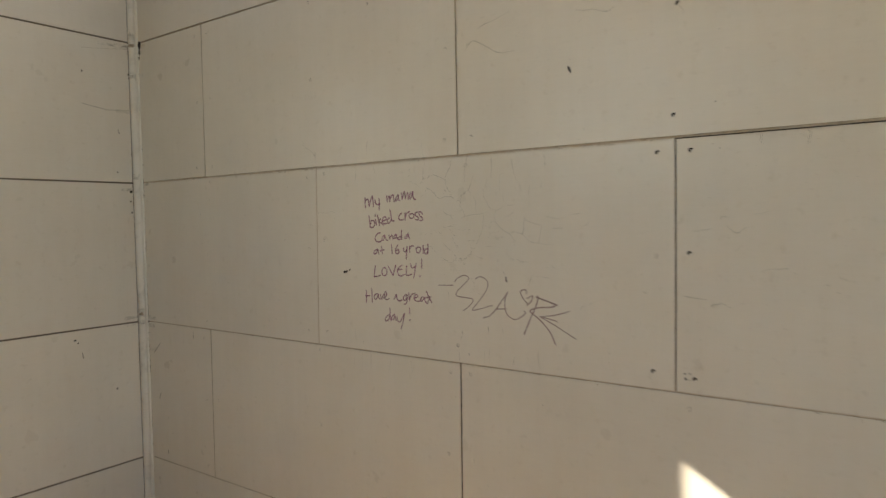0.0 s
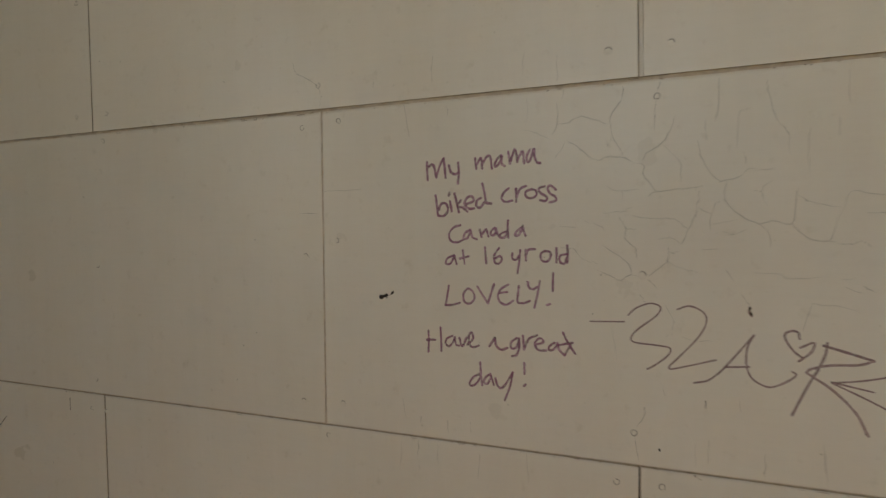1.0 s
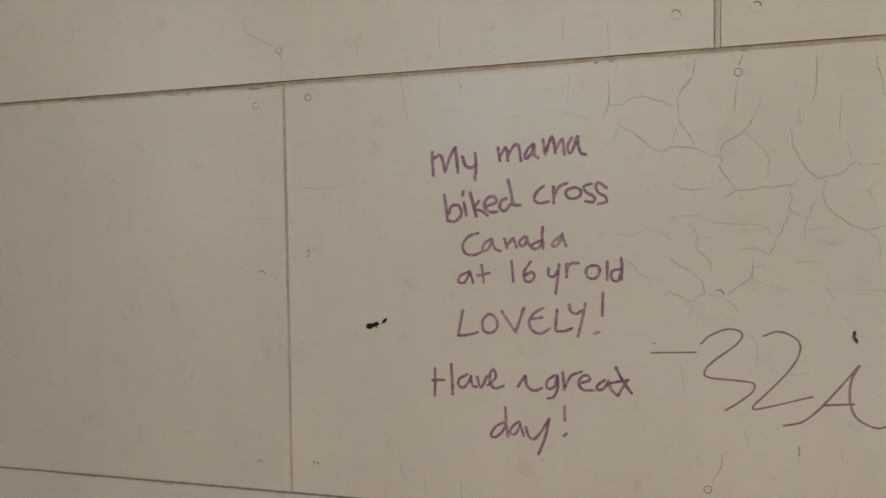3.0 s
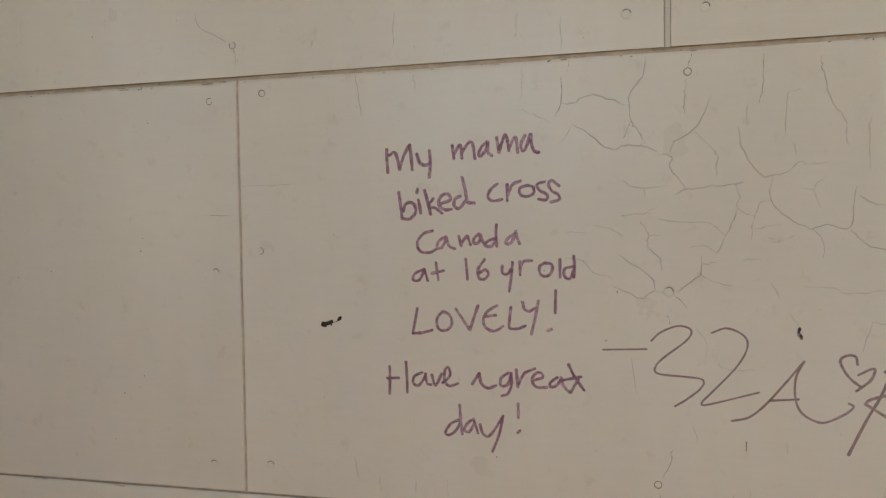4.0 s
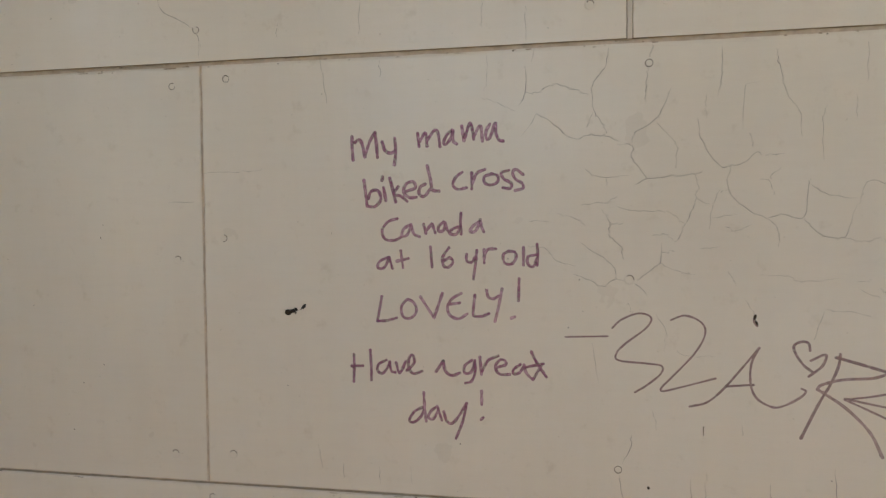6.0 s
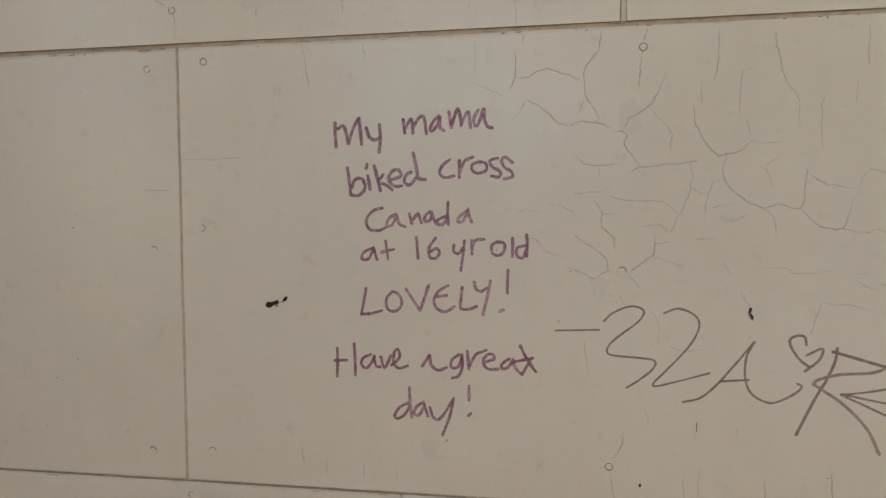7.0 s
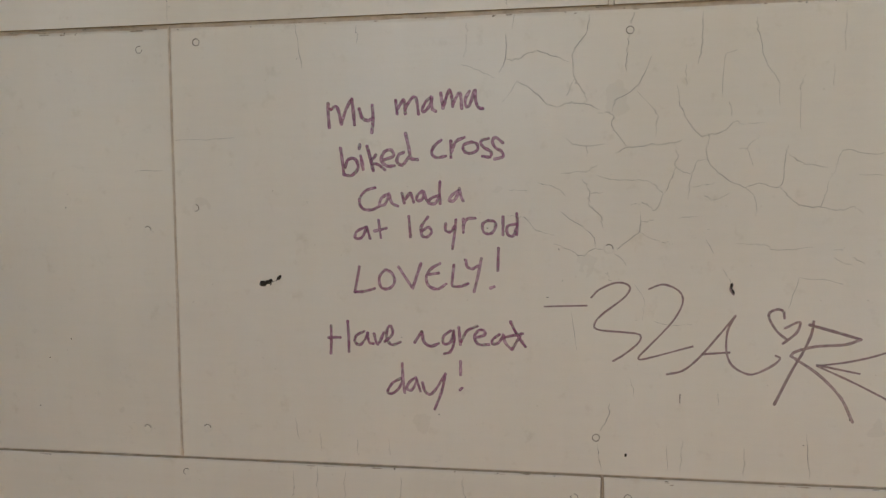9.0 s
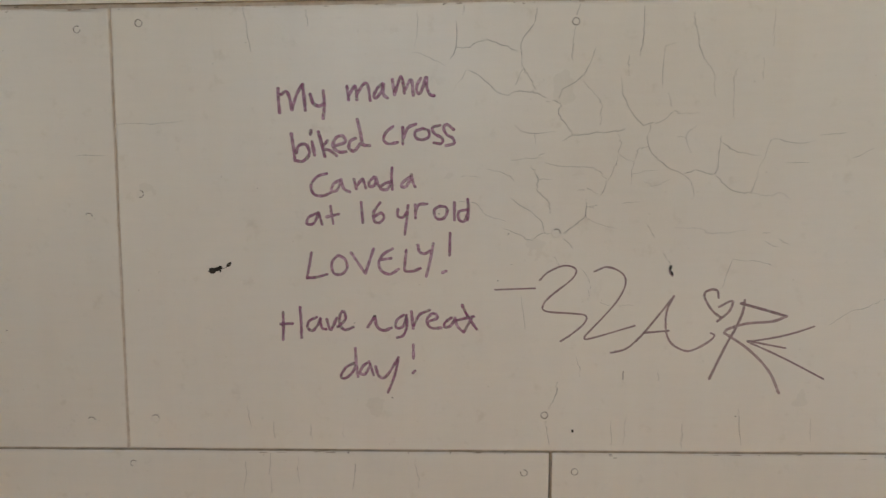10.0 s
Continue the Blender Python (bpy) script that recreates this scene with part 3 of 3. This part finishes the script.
crack(NORTH[2, 2], 0.8, [2.483, 1.560, 2.501, 1.573])
crack(NORTH[2, 2], 0.8, [2.605, 1.514, 2.610, 1.513])
crack(NORTH[2, 2], 0.8, [2.492, 1.437, 2.510, 1.444])
crack(NORTH[2, 1], 0.8, [2.272, 1.457, 2.289, 1.455])
crack(NORTH[2, 2], 0.8, [2.456, 1.633, 2.458, 1.641, 2.480, 1.640])
crack(NORTH[2, 2], 0.8, [2.527, 1.644, 2.557, 1.650])
crack(NORTH[2, 2], 0.8, [2.660, 1.491, 2.675, 1.492])
crack(NORTH[3, 2], 2.0, [1.753, 2.132, 1.782, 2.155, 1.819, 2.137, 1.869, 2.108, 1.917, 2.106])
crack(NORTH[3, 2], 2.0, [1.801, 2.187, 1.815, 2.194, 1.843, 2.198])
crack(NORTH[3, 1], 0.8, [1.677, 2.059, 1.707, 2.059])
crack(NORTH[3, 2], 0.8, [1.843, 2.198, 1.906, 2.217])
crack(NORTH[3, 2], 1.5, [2.097, 2.181, 2.128, 2.174, 2.150, 2.173, 2.169, 2.164, 2.187, 2.161, 2.205, 2.169])
crack(NORTH[3, 2], 1.5, [2.373, 2.116, 2.366, 2.137, 2.357, 2.145])
crack(NORTH[2, 2], 1.5, [2.635, 1.825, 2.637, 1.813, 2.632, 1.793])
crack(NORTH[2, 2], 1.5, [2.541, 1.824, 2.541, 1.803])
crack(NORTH[3, 2], 0.8, [2.120, 2.161, 2.109, 2.146])
crack(NORTH[3, 2], 0.8, [2.122, 1.883, 2.120, 1.867])
crack(NORTH[1, 1], 0.8, [1.29, 1.204, 1.289, 1.176, 1.286, 1.153])
crack(NORTH[1, 1], 1.0, [1.326, 1.212, 1.324, 1.189, 1.323, 1.182])
crack(NORTH[1, 1], 0.7, [1.325, 1.179, 1.326, 1.165, 1.324, 1.151])
crack(NORTH[1, 1], 0.8, [1.366, 1.209, 1.364, 1.185, 1.366, 1.167])
crack(NORTH[1, 1], 0.9, [1.446, 1.203, 1.445, 1.18, 1.442, 1.158])
crack(NORTH[1, 1], 0.8, [1.533, 1.21, 1.533, 1.192, 1.536, 1.176, 1.535, 1.162])
crack(NORTH[3, 1], 0.8, [1.536, 1.894, 1.535, 1.875, 1.534, 1.858])
crack(NORTH[3, 1], 0.8, [1.593, 1.884, 1.593, 1.863, 1.595, 1.839])
crack(NORTH[2, 1], 0.7, [1.541, 1.822, 1.542, 1.8, 1.538, 1.775])
crack(NORTH[2, 1], 0.7, [1.604, 1.83, 1.601, 1.811])
crack(NORTH[2, 1], 0.7, [1.535, 1.767, 1.552, 1.761, 1.578, 1.749])
crack(NORTH[2, 1], 0.65, [2.003, 1.514, 2.026, 1.503])
crack(NORTH[2, 1], 0.65, [1.761, 1.548, 1.787, 1.536, 1.809, 1.531])
crack(NORTH[2, 1], 0.65, [1.843, 1.594, 1.858, 1.587, 1.877, 1.596])
for panel, bm in CRACKS.values():
    part("paint_crack", bm, [CRACK, PAINT], panel, "fine branching cracks in the old paint")

# ---- writing on the wall ----
message = tagged(new("handwritten_message"), "purple marker handwriting on a cream wall board", "graffiti")
scrawl = tagged(new("pen_scrawl"), "thin brown-violet pen scrawl with a heart on a cream wall board", "graffiti")


def word(text, x, z, width, thing):
    return [text, x, z, width, thing, bmesh.new(), 0]


def pen(w, *strokes):
    """Strokes of the pen in millimetres from the word's corner, with round ends and uneven pressure."""
    text, x, z, width, thing, bm, count = w
    for flat in strokes:
        line = [Vector((x + p.x * 0.001, z + p.y * 0.001)) for p in smooth(flat, 6)]
        a, b = (line[0] - line[1]).normalized(), (line[-1] - line[-2]).normalized()
        r = width * 0.00051
        press = random.uniform(0, 50)
        core = [2 * r * (1 + 0.24 * noise.noise((press, i * 0.35, 0)) + 0.22 * noise.noise((press, i * 1.3, 7))) for i in range(len(line))]
        core[0] *= 1.08
        ends = ((0.95, 0.3), (0.75, 0.66), (0.4, 0.92))
        full = [line[0] + a * r * d for d, _ in ends] + line + [line[-1] + b * r * d for d, _ in reversed(ends)]
        widths = [2 * r * k for _, k in ends] + core + [2 * r * k for _, k in reversed(ends)]
        inked(bm, full, widths, -0.00022 - 0.00004 * w[6], 0.42 if thing is message else 0.3)
        w[6] += 1
    if bm not in [k[5] for k in WORDS]:
        WORDS.append(w)


WORDS = []
w = word("My", 1.353, 1.681, 4.6, message)
pen(w, [0, 40, 0, 25, 1, 8], [4, 32, 11, 36, 15, 27, 18, 12], [18, 12, 25, 32, 33, 45], [33, 45, 35, 27, 36, 11])
pen(w, [43, 32, 47, 20, 55, 16, 61, 19], [61, 36, 62, 18, 60, 0])
w = word("mama", 1.446, 1.704, 4.2, message)
pen(w, [0, 19, 2, 1], [3, 8, 10, 19, 12, 15, 13, 1], [13, 8, 22, 21, 28, 20, 31, 0])
pen(w, [48, 22, 41, 16, 36, 6, 39, 3, 46, 11, 49, 21], [49, 21, 49, 8, 54, 3])
pen(w, [61, 27, 64, 7], [65, 11, 72, 30, 75, 24, 77, 9], [77, 11, 83, 23, 87, 25, 89, 6])
pen(w, [99, 28, 94, 19, 94, 10, 99, 10, 106, 29], [107, 29, 107, 17, 111, 7, 117, 5])
w = word("biked", 1.369, 1.624, 4.4, message)
pen(w, [0, 37, 2, 21, 4, 1], [4, 1, 15, 0, 24, 10, 20, 22, 10, 21, 6, 11])
pen(w, [28, 26, 31, 8], [27, 41, 26, 36])
pen(w, [37, 39, 42, 19, 45, 6], [49, 27, 42, 17, 52, 14, 61, 7])
pen(w, [59, 20, 73, 25, 70, 33, 61, 31, 56, 20, 64, 12, 74, 12])
pen(w, [87, 30, 80, 26, 78, 17, 85, 13, 94, 23], [90, 55, 94, 37, 97, 22, 106, 20])
w = word("cross", 1.494, 1.643, 4.0, message)
pen(w, [13, 26, 4, 19, 0, 9, 7, 3, 19, 5])
pen(w, [26, 25, 26, 3], [27, 11, 33, 24, 44, 29])
pen(w, [53, 23, 43, 19, 44, 11, 52, 8, 61, 12, 61, 20, 53, 23])
pen(w, [76, 27, 66, 24, 69, 16, 79, 10, 78, 3, 68, 4])
pen(w, [95, 21, 86, 28, 81, 24, 85, 15, 93, 10, 95, 3, 84, 0])
w = word("Canada", 1.394, 1.577, 3.9, message)
pen(w, [22, 30, 9, 26, 0, 14, 4, 2, 17, 0, 28, 5])
pen(w, [41, 22, 31, 16, 28, 7, 35, 7, 41, 19], [41, 22, 45, 9, 53, 5])
pen(w, [59, 22, 62, 9], [61, 11, 70, 22, 72, 19, 75, 10])
pen(w, [87, 25, 80, 19, 80, 12, 87, 14, 89, 23], [89, 24, 92, 14, 97, 8])
pen(w, [110, 19, 99, 15, 95, 9, 104, 8, 110, 17], [111, 37, 110, 24, 111, 8])
pen(w, [136, 25, 127, 19, 123, 12, 130, 12, 137, 24], [137, 28, 139, 18, 142, 11])
w = word("at", 1.387, 1.538, 3.8, message)
pen(w, [16, 16, 3, 10, 0, 1, 9, 1, 16, 14], [16, 16, 21, 0])
pen(w, [33, 25, 36, 1], [27, 10, 44, 14])
w = word("16", 1.462, 1.540, 3.9, message)
pen(w, [0, 28, 2, 0])
pen(w, [26, 27, 17, 14, 18, 2, 25, 0, 31, 7, 27, 13, 19, 9])
w = word("yr", 1.512, 1.524, 3.9, message)
pen(w, [0, 34, 0, 25, 7, 23, 12, 30], [14, 39, 12, 20, 9, 0])
pen(w, [24, 40, 24, 22], [24, 31, 29, 40, 40, 41])
w = word("old", 1.562, 1.541, 3.9, message)
pen(w, [7, 21, 0, 16, 1, 6, 9, 3, 16, 9, 16, 19, 7, 21])
pen(w, [27, 26, 27, 2])
pen(w, [44, 16, 33, 13, 33, 3, 40, 0, 45, 11], [45, 30, 46, 16, 45, 2])
w = word("LOVELY!", 1.385, 1.464, 3.9, message)
pen(w, [7, 35, 4, 19, 0, 0], [0, 0, 14, 1, 28, 5])
pen(w, [43, 31, 35, 21, 37, 7, 48, 5, 56, 14, 53, 26, 45, 31])
pen(w, [62, 35, 71, 21, 81, 6], [81, 6, 87, 23, 93, 40])
pen(w, [119, 40, 107, 33, 100, 22, 103, 10, 115, 5, 127, 12], [103, 25, 117, 27])
pen(w, [138, 38, 136, 22, 136, 10, 147, 9, 157, 13])
pen(w, [154, 45, 156, 36, 163, 33, 170, 37], [175, 47, 170, 22, 165, 2])
pen(w, [198, 61, 197, 31], [187, 7, 192, 9])
w = word("Have", 1.346, 1.377, 3.9, message)
pen(w, [4, 39, 4, 20, 3, 0], [0, 22, 17, 23], [28, 46, 29, 24, 29, 3])
pen(w, [51, 32, 40, 26, 38, 17, 45, 13, 53, 22, 56, 30], [56, 30, 58, 17, 64, 15])
pen(w, [65, 29, 69, 15, 73, 18, 79, 31])
pen(w, [80, 18, 91, 29, 89, 40, 84, 36, 83, 22, 90, 14, 102, 18])
w = word("a", 1.468, 1.390, 4.2, message)
pen(w, [0, 5, 10, 20], [10, 20, 13, 6, 22, 0, 33, 4])
w = word("great", 1.508, 1.380, 3.9, message)
pen(w, [10, 32, 0, 24, 0, 14, 9, 16, 14, 31], [14, 32, 14, 15, 9, 3, 1, 0])
pen(w, [21, 37, 23, 13], [24, 17, 32, 32, 46, 39])
pen(w, [44, 23, 56, 27, 55, 33, 48, 33, 42, 24, 48, 14, 62, 14])
pen(w, [76, 28, 67, 21, 67, 15, 75, 17, 81, 27], [81, 28, 84, 17, 92, 8])
pen(w, [91, 46, 97, 33, 106, 19, 111, 12], [81, 24, 107, 30], [93, 8, 104, 27])
w = word("day!", 1.429, 1.302, 3.9, message)
pen(w, [19, 42, 7, 35, 0, 23, 6, 20, 16, 28, 22, 41], [21, 63, 22, 41, 24, 22])
pen(w, [40, 44, 31, 37, 27, 28, 34, 26, 41, 38], [41, 41, 46, 25])
pen(w, [49, 37, 53, 24, 61, 21, 71, 33, 81, 50], [81, 50, 76, 26, 66, 0])
pen(w, [102, 68, 102, 49], [101, 28, 104, 31])

w = word("dash", 1.644, 1.447, 2.3, scrawl)
pen(w, [0, 0, 27, 1, 55, 2])
w = word("three", 1.705, 1.375, 2.5, scrawl)
pen(w, [0, 85, 11, 96, 33, 105, 49, 100, 43, 86, 16, 64, 5, 51, 9, 42, 44, 39, 63, 36, 61, 25, 44, 10, 29, 0])
w = word("two", 1.768, 1.378, 2.5, scrawl)
pen(w, [11, 94, 29, 100, 49, 91, 53, 75, 40, 50, 11, 17, 0, 5, 1, 0, 21, 5, 67, 19])
w = word("flourish", 1.803, 1.359, 2.8, scrawl)
pen(w, [84, 79, 65, 54, 41, 24, 21, 6, 0, 0], [44, 28, 78, 31], [84, 79, 75, 59, 74, 34, 80, 16, 93, 6, 108, 3, 130, 14, 140, 24, 135, 28])
pen(w, [79, 119, 77, 113, 81, 107])
w = word("heart", 1.929, 1.403, 3.3, scrawl)
pen(w, [18, 33, 16, 42, 9, 44, 0, 40, 0, 31, 10, 15, 22, 5], [19, 20, 34, 28, 37, 25, 32, 13, 17, 0])
w = word("initial", 1.938, 1.303, 3.6, scrawl)
pen(w, [44, 129, 42, 113, 33, 90, 20, 65, 0, 20])
pen(w, [39, 125, 71, 116, 101, 107], [101, 107, 82, 100, 48, 97, 24, 90, 18, 84])
pen(w, [18, 84, 29, 77, 54, 59, 80, 31, 95, 0])
w = word("arrow", 1.988, 1.323, 2.6, scrawl)
pen(w, [0, 52, 33, 57, 62, 64, 88, 73], [0, 53, 51, 43], [0, 52, 49, 29, 104, 0])
for text, x, z, width, thing, bm, count in WORDS:
    if thing is message:
        part("word", bm, [PURPLE, PURPLE_RIM], thing, 'the word "%s" in purple marker' % text)
    else:
        kind = {"three": "digit", "two": "digit", "flourish": "letter", "initial": "letter"}.get(text, text)
        part(kind, bm, [BROWN_INK, BROWN_RIM], thing)


# ---- dirt and marks ----
def blob(name, wall, spots, mat=DIRT, label=""):
    """Bits of dirt stuck to a wall: spots of (along, height, radius, stretch, turn)."""
    for u, z, r, stretch, turn in spots:
        bm = bmesh.new()
        bmesh.ops.create_icosphere(bm, subdivisions=2, radius=r)
        for v in bm.verts:
            v.co *= 1 + 0.35 * noise.noise(v.co * (1.1 / r) + Vector((u * 31, z * 17, 0)))
        for f in bm.faces:
            f.smooth = True
        ob = part(name, bm, mat, wall, label)
        flat = Matrix.Diagonal((stretch, 0.35, 1 / stretch ** 0.5, 1))
        if wall is west:
            ob.matrix_basis = pose(0, u, z, 0, 0, 90) @ pose(0, 0, 0, 0, turn, 0) @ flat
        else:
            ob.matrix_basis = pose(u, 0, z, 0, turn, 0) @ flat


def scuff(wall, u0, z0, u1, z1, width, mat=DIRT_AND_BACKING):
    bm = bmesh.new()
    line = smooth([u0, z0, (u0 + u1) / 2 + random.uniform(-1, 1) * 0.001, (z0 + z1) / 2, u1, z1], 4)
    ribbon(bm, line, [width * 0.001 * random.uniform(0.5, 1.1) for _ in line], -0.0003)
    ob = part("scuff_mark", bm, mat, wall)
    if wall is west:
        ob.matrix_basis = pose(0, 0, 0, 0, 0, 90)


# the black smear beside the message
smear = tagged(new("dirt_smear"), "small black smear of dried dirt on a wall board", "dirt")
blob("crumb", smear, [(1.2530, 1.4742, 0.0047, 1.15, -10), (1.2600, 1.4765, 0.0038, 1.5, -22), (1.2648, 1.4785, 0.0028, 1.0, 0), (1.2642, 1.4735, 0.0016, 0.7, 30), (1.2768, 1.4832, 0.0030, 1.5, -48)], DIRT)
scuff(smear, 1.266, 1.4765, 1.2735, 1.4790, 0.8, DIRT_AND_BACKING)
scuff(smear, 1.2725, 1.478, 1.2745, 1.4815, 1.6, DIRT_AND_BACKING)
blob("dirt_speck", north, [(1.8815, 1.4770, 0.0032, 0.65, 12), (1.8835, 1.4700, 0.0028, 0.6, -28)])
scuff(north, 1.8205, 1.3330, 1.8205, 1.3210, 1.4, DIRT_AND_BACKING)
# short dark ticks and specks
blob("dirt_speck", north, [(2.081, 2.031, 0.0075, 0.5, -22), (2.374, 1.265, 0.0021, 1, 0), (2.386, 1.266, 0.0020, 1, 0), (2.376, 1.2525, 0.0030, 0.7, -15), (1.381, 2.342, 0.004, 0.45, 8), (2.443, 1.906, 0.003, 0.5, 0), (1.752, 1.2475, 0.0022, 0.8, 0)])
scuff(north, 2.079, 2.055, 2.080, 2.036, 1.4)
scuff(north, 2.378, 1.2515, 2.391, 1.2495, 0.8)
scuff(north, 1.383, 2.352, 1.380, 2.334, 4.0, DIRT)
scuff(north, 0.373, 1.198, 0.373, 1.168, 3.0)
scuff(north, 0.114, 0.902, 0.108, 0.880, 4.0)
scuff(north, 0.158, 0.655, 0.159, 0.637, 5.0)
scuff(north, 0.075, 1.08, 0.125, 1.125, 2.5)
scuff(west, -0.275, 1.118, -0.270, 1.092, 4.0, DIRT_AND_BACKING)
scuff(west, -0.086, 2.062, -0.080, 2.04, 3.0)
scuff(west, -0.235, 2.155, -0.130, 2.139, 2.0)
scuff(west, -0.130, 2.139, -0.030, 2.150, 1.5)
scuff(west, -0.226, 2.385, -0.12, 2.401, 1.2, STAIN)
scuff(west, -0.12, 2.401, -0.032, 2.414, 1.4, STAIN)
blob("dirt_speck", west, [(-0.301, 1.173, 0.0042, 1, 0), (-0.290, 1.160, 0.003, 1, 0), (-0.23, 2.289, 0.004, 0.7, 10), (-0.132, 0.936, 0.004, 1, 0), (-0.095, 1.876, 0.003, 1, 0), (-0.038, 1.792, 0.0060, 1, 0), (-0.040, 1.750, 0.004, 1, 0), (-0.036, 1.70, 0.004, 0.8, 0), (-0.030, 2.305, 0.004, 0.7, 0), (-0.028, 2.288, 0.0035, 1, 0)])
# dirt caught along the corner moulding
for _ in range(46):
    z = random.choice((0.6, 1.217, 1.833, 2.44, 2.3, 1.75, 1.1)) + random.gauss(0, 0.07)
    blob("dirt_speck", north, [(random.choice((0.028, 0.036, 0.037, 0.042)) + random.uniform(-0.002, 0.003), z, random.uniform(0.001, 0.0028), random.uniform(0.5, 1.1), random.uniform(-20, 20))], random.choice((DIRT, DIRT_AND_BACKING)))
for _ in range(52):
    z, long = random.uniform(0.3, 2.8), random.uniform(0.008, 0.07)
    side = random.random()
    if side < 0.6:
        u = 0.0375 + random.uniform(-0.0006, 0.0025)
        scuff(north, u, z, u + random.uniform(-0.001, 0.001), z + long, random.uniform(0.7, 2.4), random.choice((DIRT_AND_BACKING, STAIN, DIRT)))
    else:
        u = -0.0275 - random.uniform(0, 0.002)
        scuff(west, u, z, u + random.uniform(-0.001, 0.001), z + long, random.uniform(0.7, 2.2), random.choice((DIRT_AND_BACKING, STAIN)))
for z, r, k in ((2.43, 0.008, 1.6), (2.30, 0.005, 0.6), (1.868, 0.004, 1.8), (1.25, 0.007, 1.3)):
    bm = bmesh.new()
    bmesh.ops.create_icosphere(bm, subdivisions=2, radius=r)
    for v in bm.verts:
        v.co *= 1 + 0.5 * noise.noise(v.co * (1.5 / r) + Vector((z * 31, 0, 0)))
    ob = part("dirt_smudge", bm, STAIN, corner)
    ob.matrix_basis = pose(0.0163 + random.uniform(-0.003, 0.002), -0.0198, z, 0, 0, 45) @ Matrix.Diagonal((k, 0.12, 1, 1))
blob("dirt_speck", north, [(0.044, 2.430, 0.015, 0.75, 0), (0.043, 2.400, 0.010, 0.5, 0), (0.040, 2.375, 0.006, 0.5, 0), (0.040, 1.215, 0.004, 1, 0)])
# rubbed-on grime where the joints of both walls run into the corner
for z, long in ((2.418, 0.13), (2.425, 0.06), (2.14, 0.06), (1.80, 0.05), (1.235, 0.06), (1.205, 0.05)):
    scuff(west, -0.030 - long, z, -0.029, z + random.uniform(0, 0.008), 16, FILM)
for z, long in ((2.42, 0.05), (2.40, 0.04), (1.235, 0.06), (1.20, 0.05), (1.09, 0.07), (1.82, 0.04), (2.29, 0.03)):
    scuff(north, 0.037, z, 0.037 + long, z + random.uniform(-0.004, 0.012), 18, FILM)
for z, high in ((2.45, 0.030), (2.30, 0.016), (1.86, 0.012), (1.26, 0.022), (1.215, 0.010)):
    bm = bmesh.new()
    for a in range(6):
        t0, t1 = (math.pi / 2 * (0.1 + 0.14 * (a + j)) for j in (0, 1))
        c = [(0.003 + 0.0205 * math.sin(q), -0.006 - 0.0215 * math.cos(q)) for q in (t0, t1)]
        lift = random.uniform(-0.3, 0.3) * high
        bm.faces.new([bm.verts.new(v) for v in ((*c[0], z - high + lift), (*c[1], z - high + lift), (*c[1], z + high + lift), (*c[0], z + high + lift))])
    part("dirt_smudge", bm, FILM, corner)
# flecks of grime and worn paint along the joints between the courses
for _ in range(120):
    level, low, up = random.choice(((1.2175, -0.0055, -0.0015), (1.2175, -0.009, -0.0015), (1.8305, -0.005, -0.0015), (1.8305, -0.004, 0.003)))
    x = random.uniform(0.2, 2.9)
    z = level + random.uniform(low, up)
    long = random.choice((0.002, 0.004, 0.006, 0.014)) * random.uniform(0.6, 1.3)
    scuff(north, x, z, x + long, z + random.uniform(-0.0004, 0.0004), random.uniform(0.7, 2.2), random.choice((STAIN, STAIN, STAIN, DIRT_AND_BACKING)))
for _ in range(26):
    level = random.choice((1.2175, 1.8305, 1.8305))
    blob("joint_fleck", north, [(random.uniform(0.2, 2.8), level - random.uniform(0.001, 0.004), random.uniform(0.0006, 0.0013), random.uniform(1.0, 2.0), random.uniform(-15, 15))], random.choice((DIRT_AND_BACKING, DIRT_AND_BACKING, STAIN)))

# tiny specks scattered over the boards
bm = bmesh.new()
for _ in range(170):
    x, z, r = random.uniform(0.1, 2.8), random.uniform(0.7, 2.5), random.choice((0.0004, 0.0005, 0.0007, 0.0010))
    c, k = Vector((x, -0.0009, z)), random.uniform(0.6, 1.5)
    ring = [bm.verts.new(c + Vector((r * k * math.cos(a), 0, r / k * math.sin(a)))) for a in (math.pi / 3 * j for j in range(6))]
    f = bm.faces.new(ring)
    f.material_index = random.choice((0, 0, 0, 1))
tagged(part("wall_specks", bm, [DIRT_AND_BACKING, DIRT], north), kind="stuff")
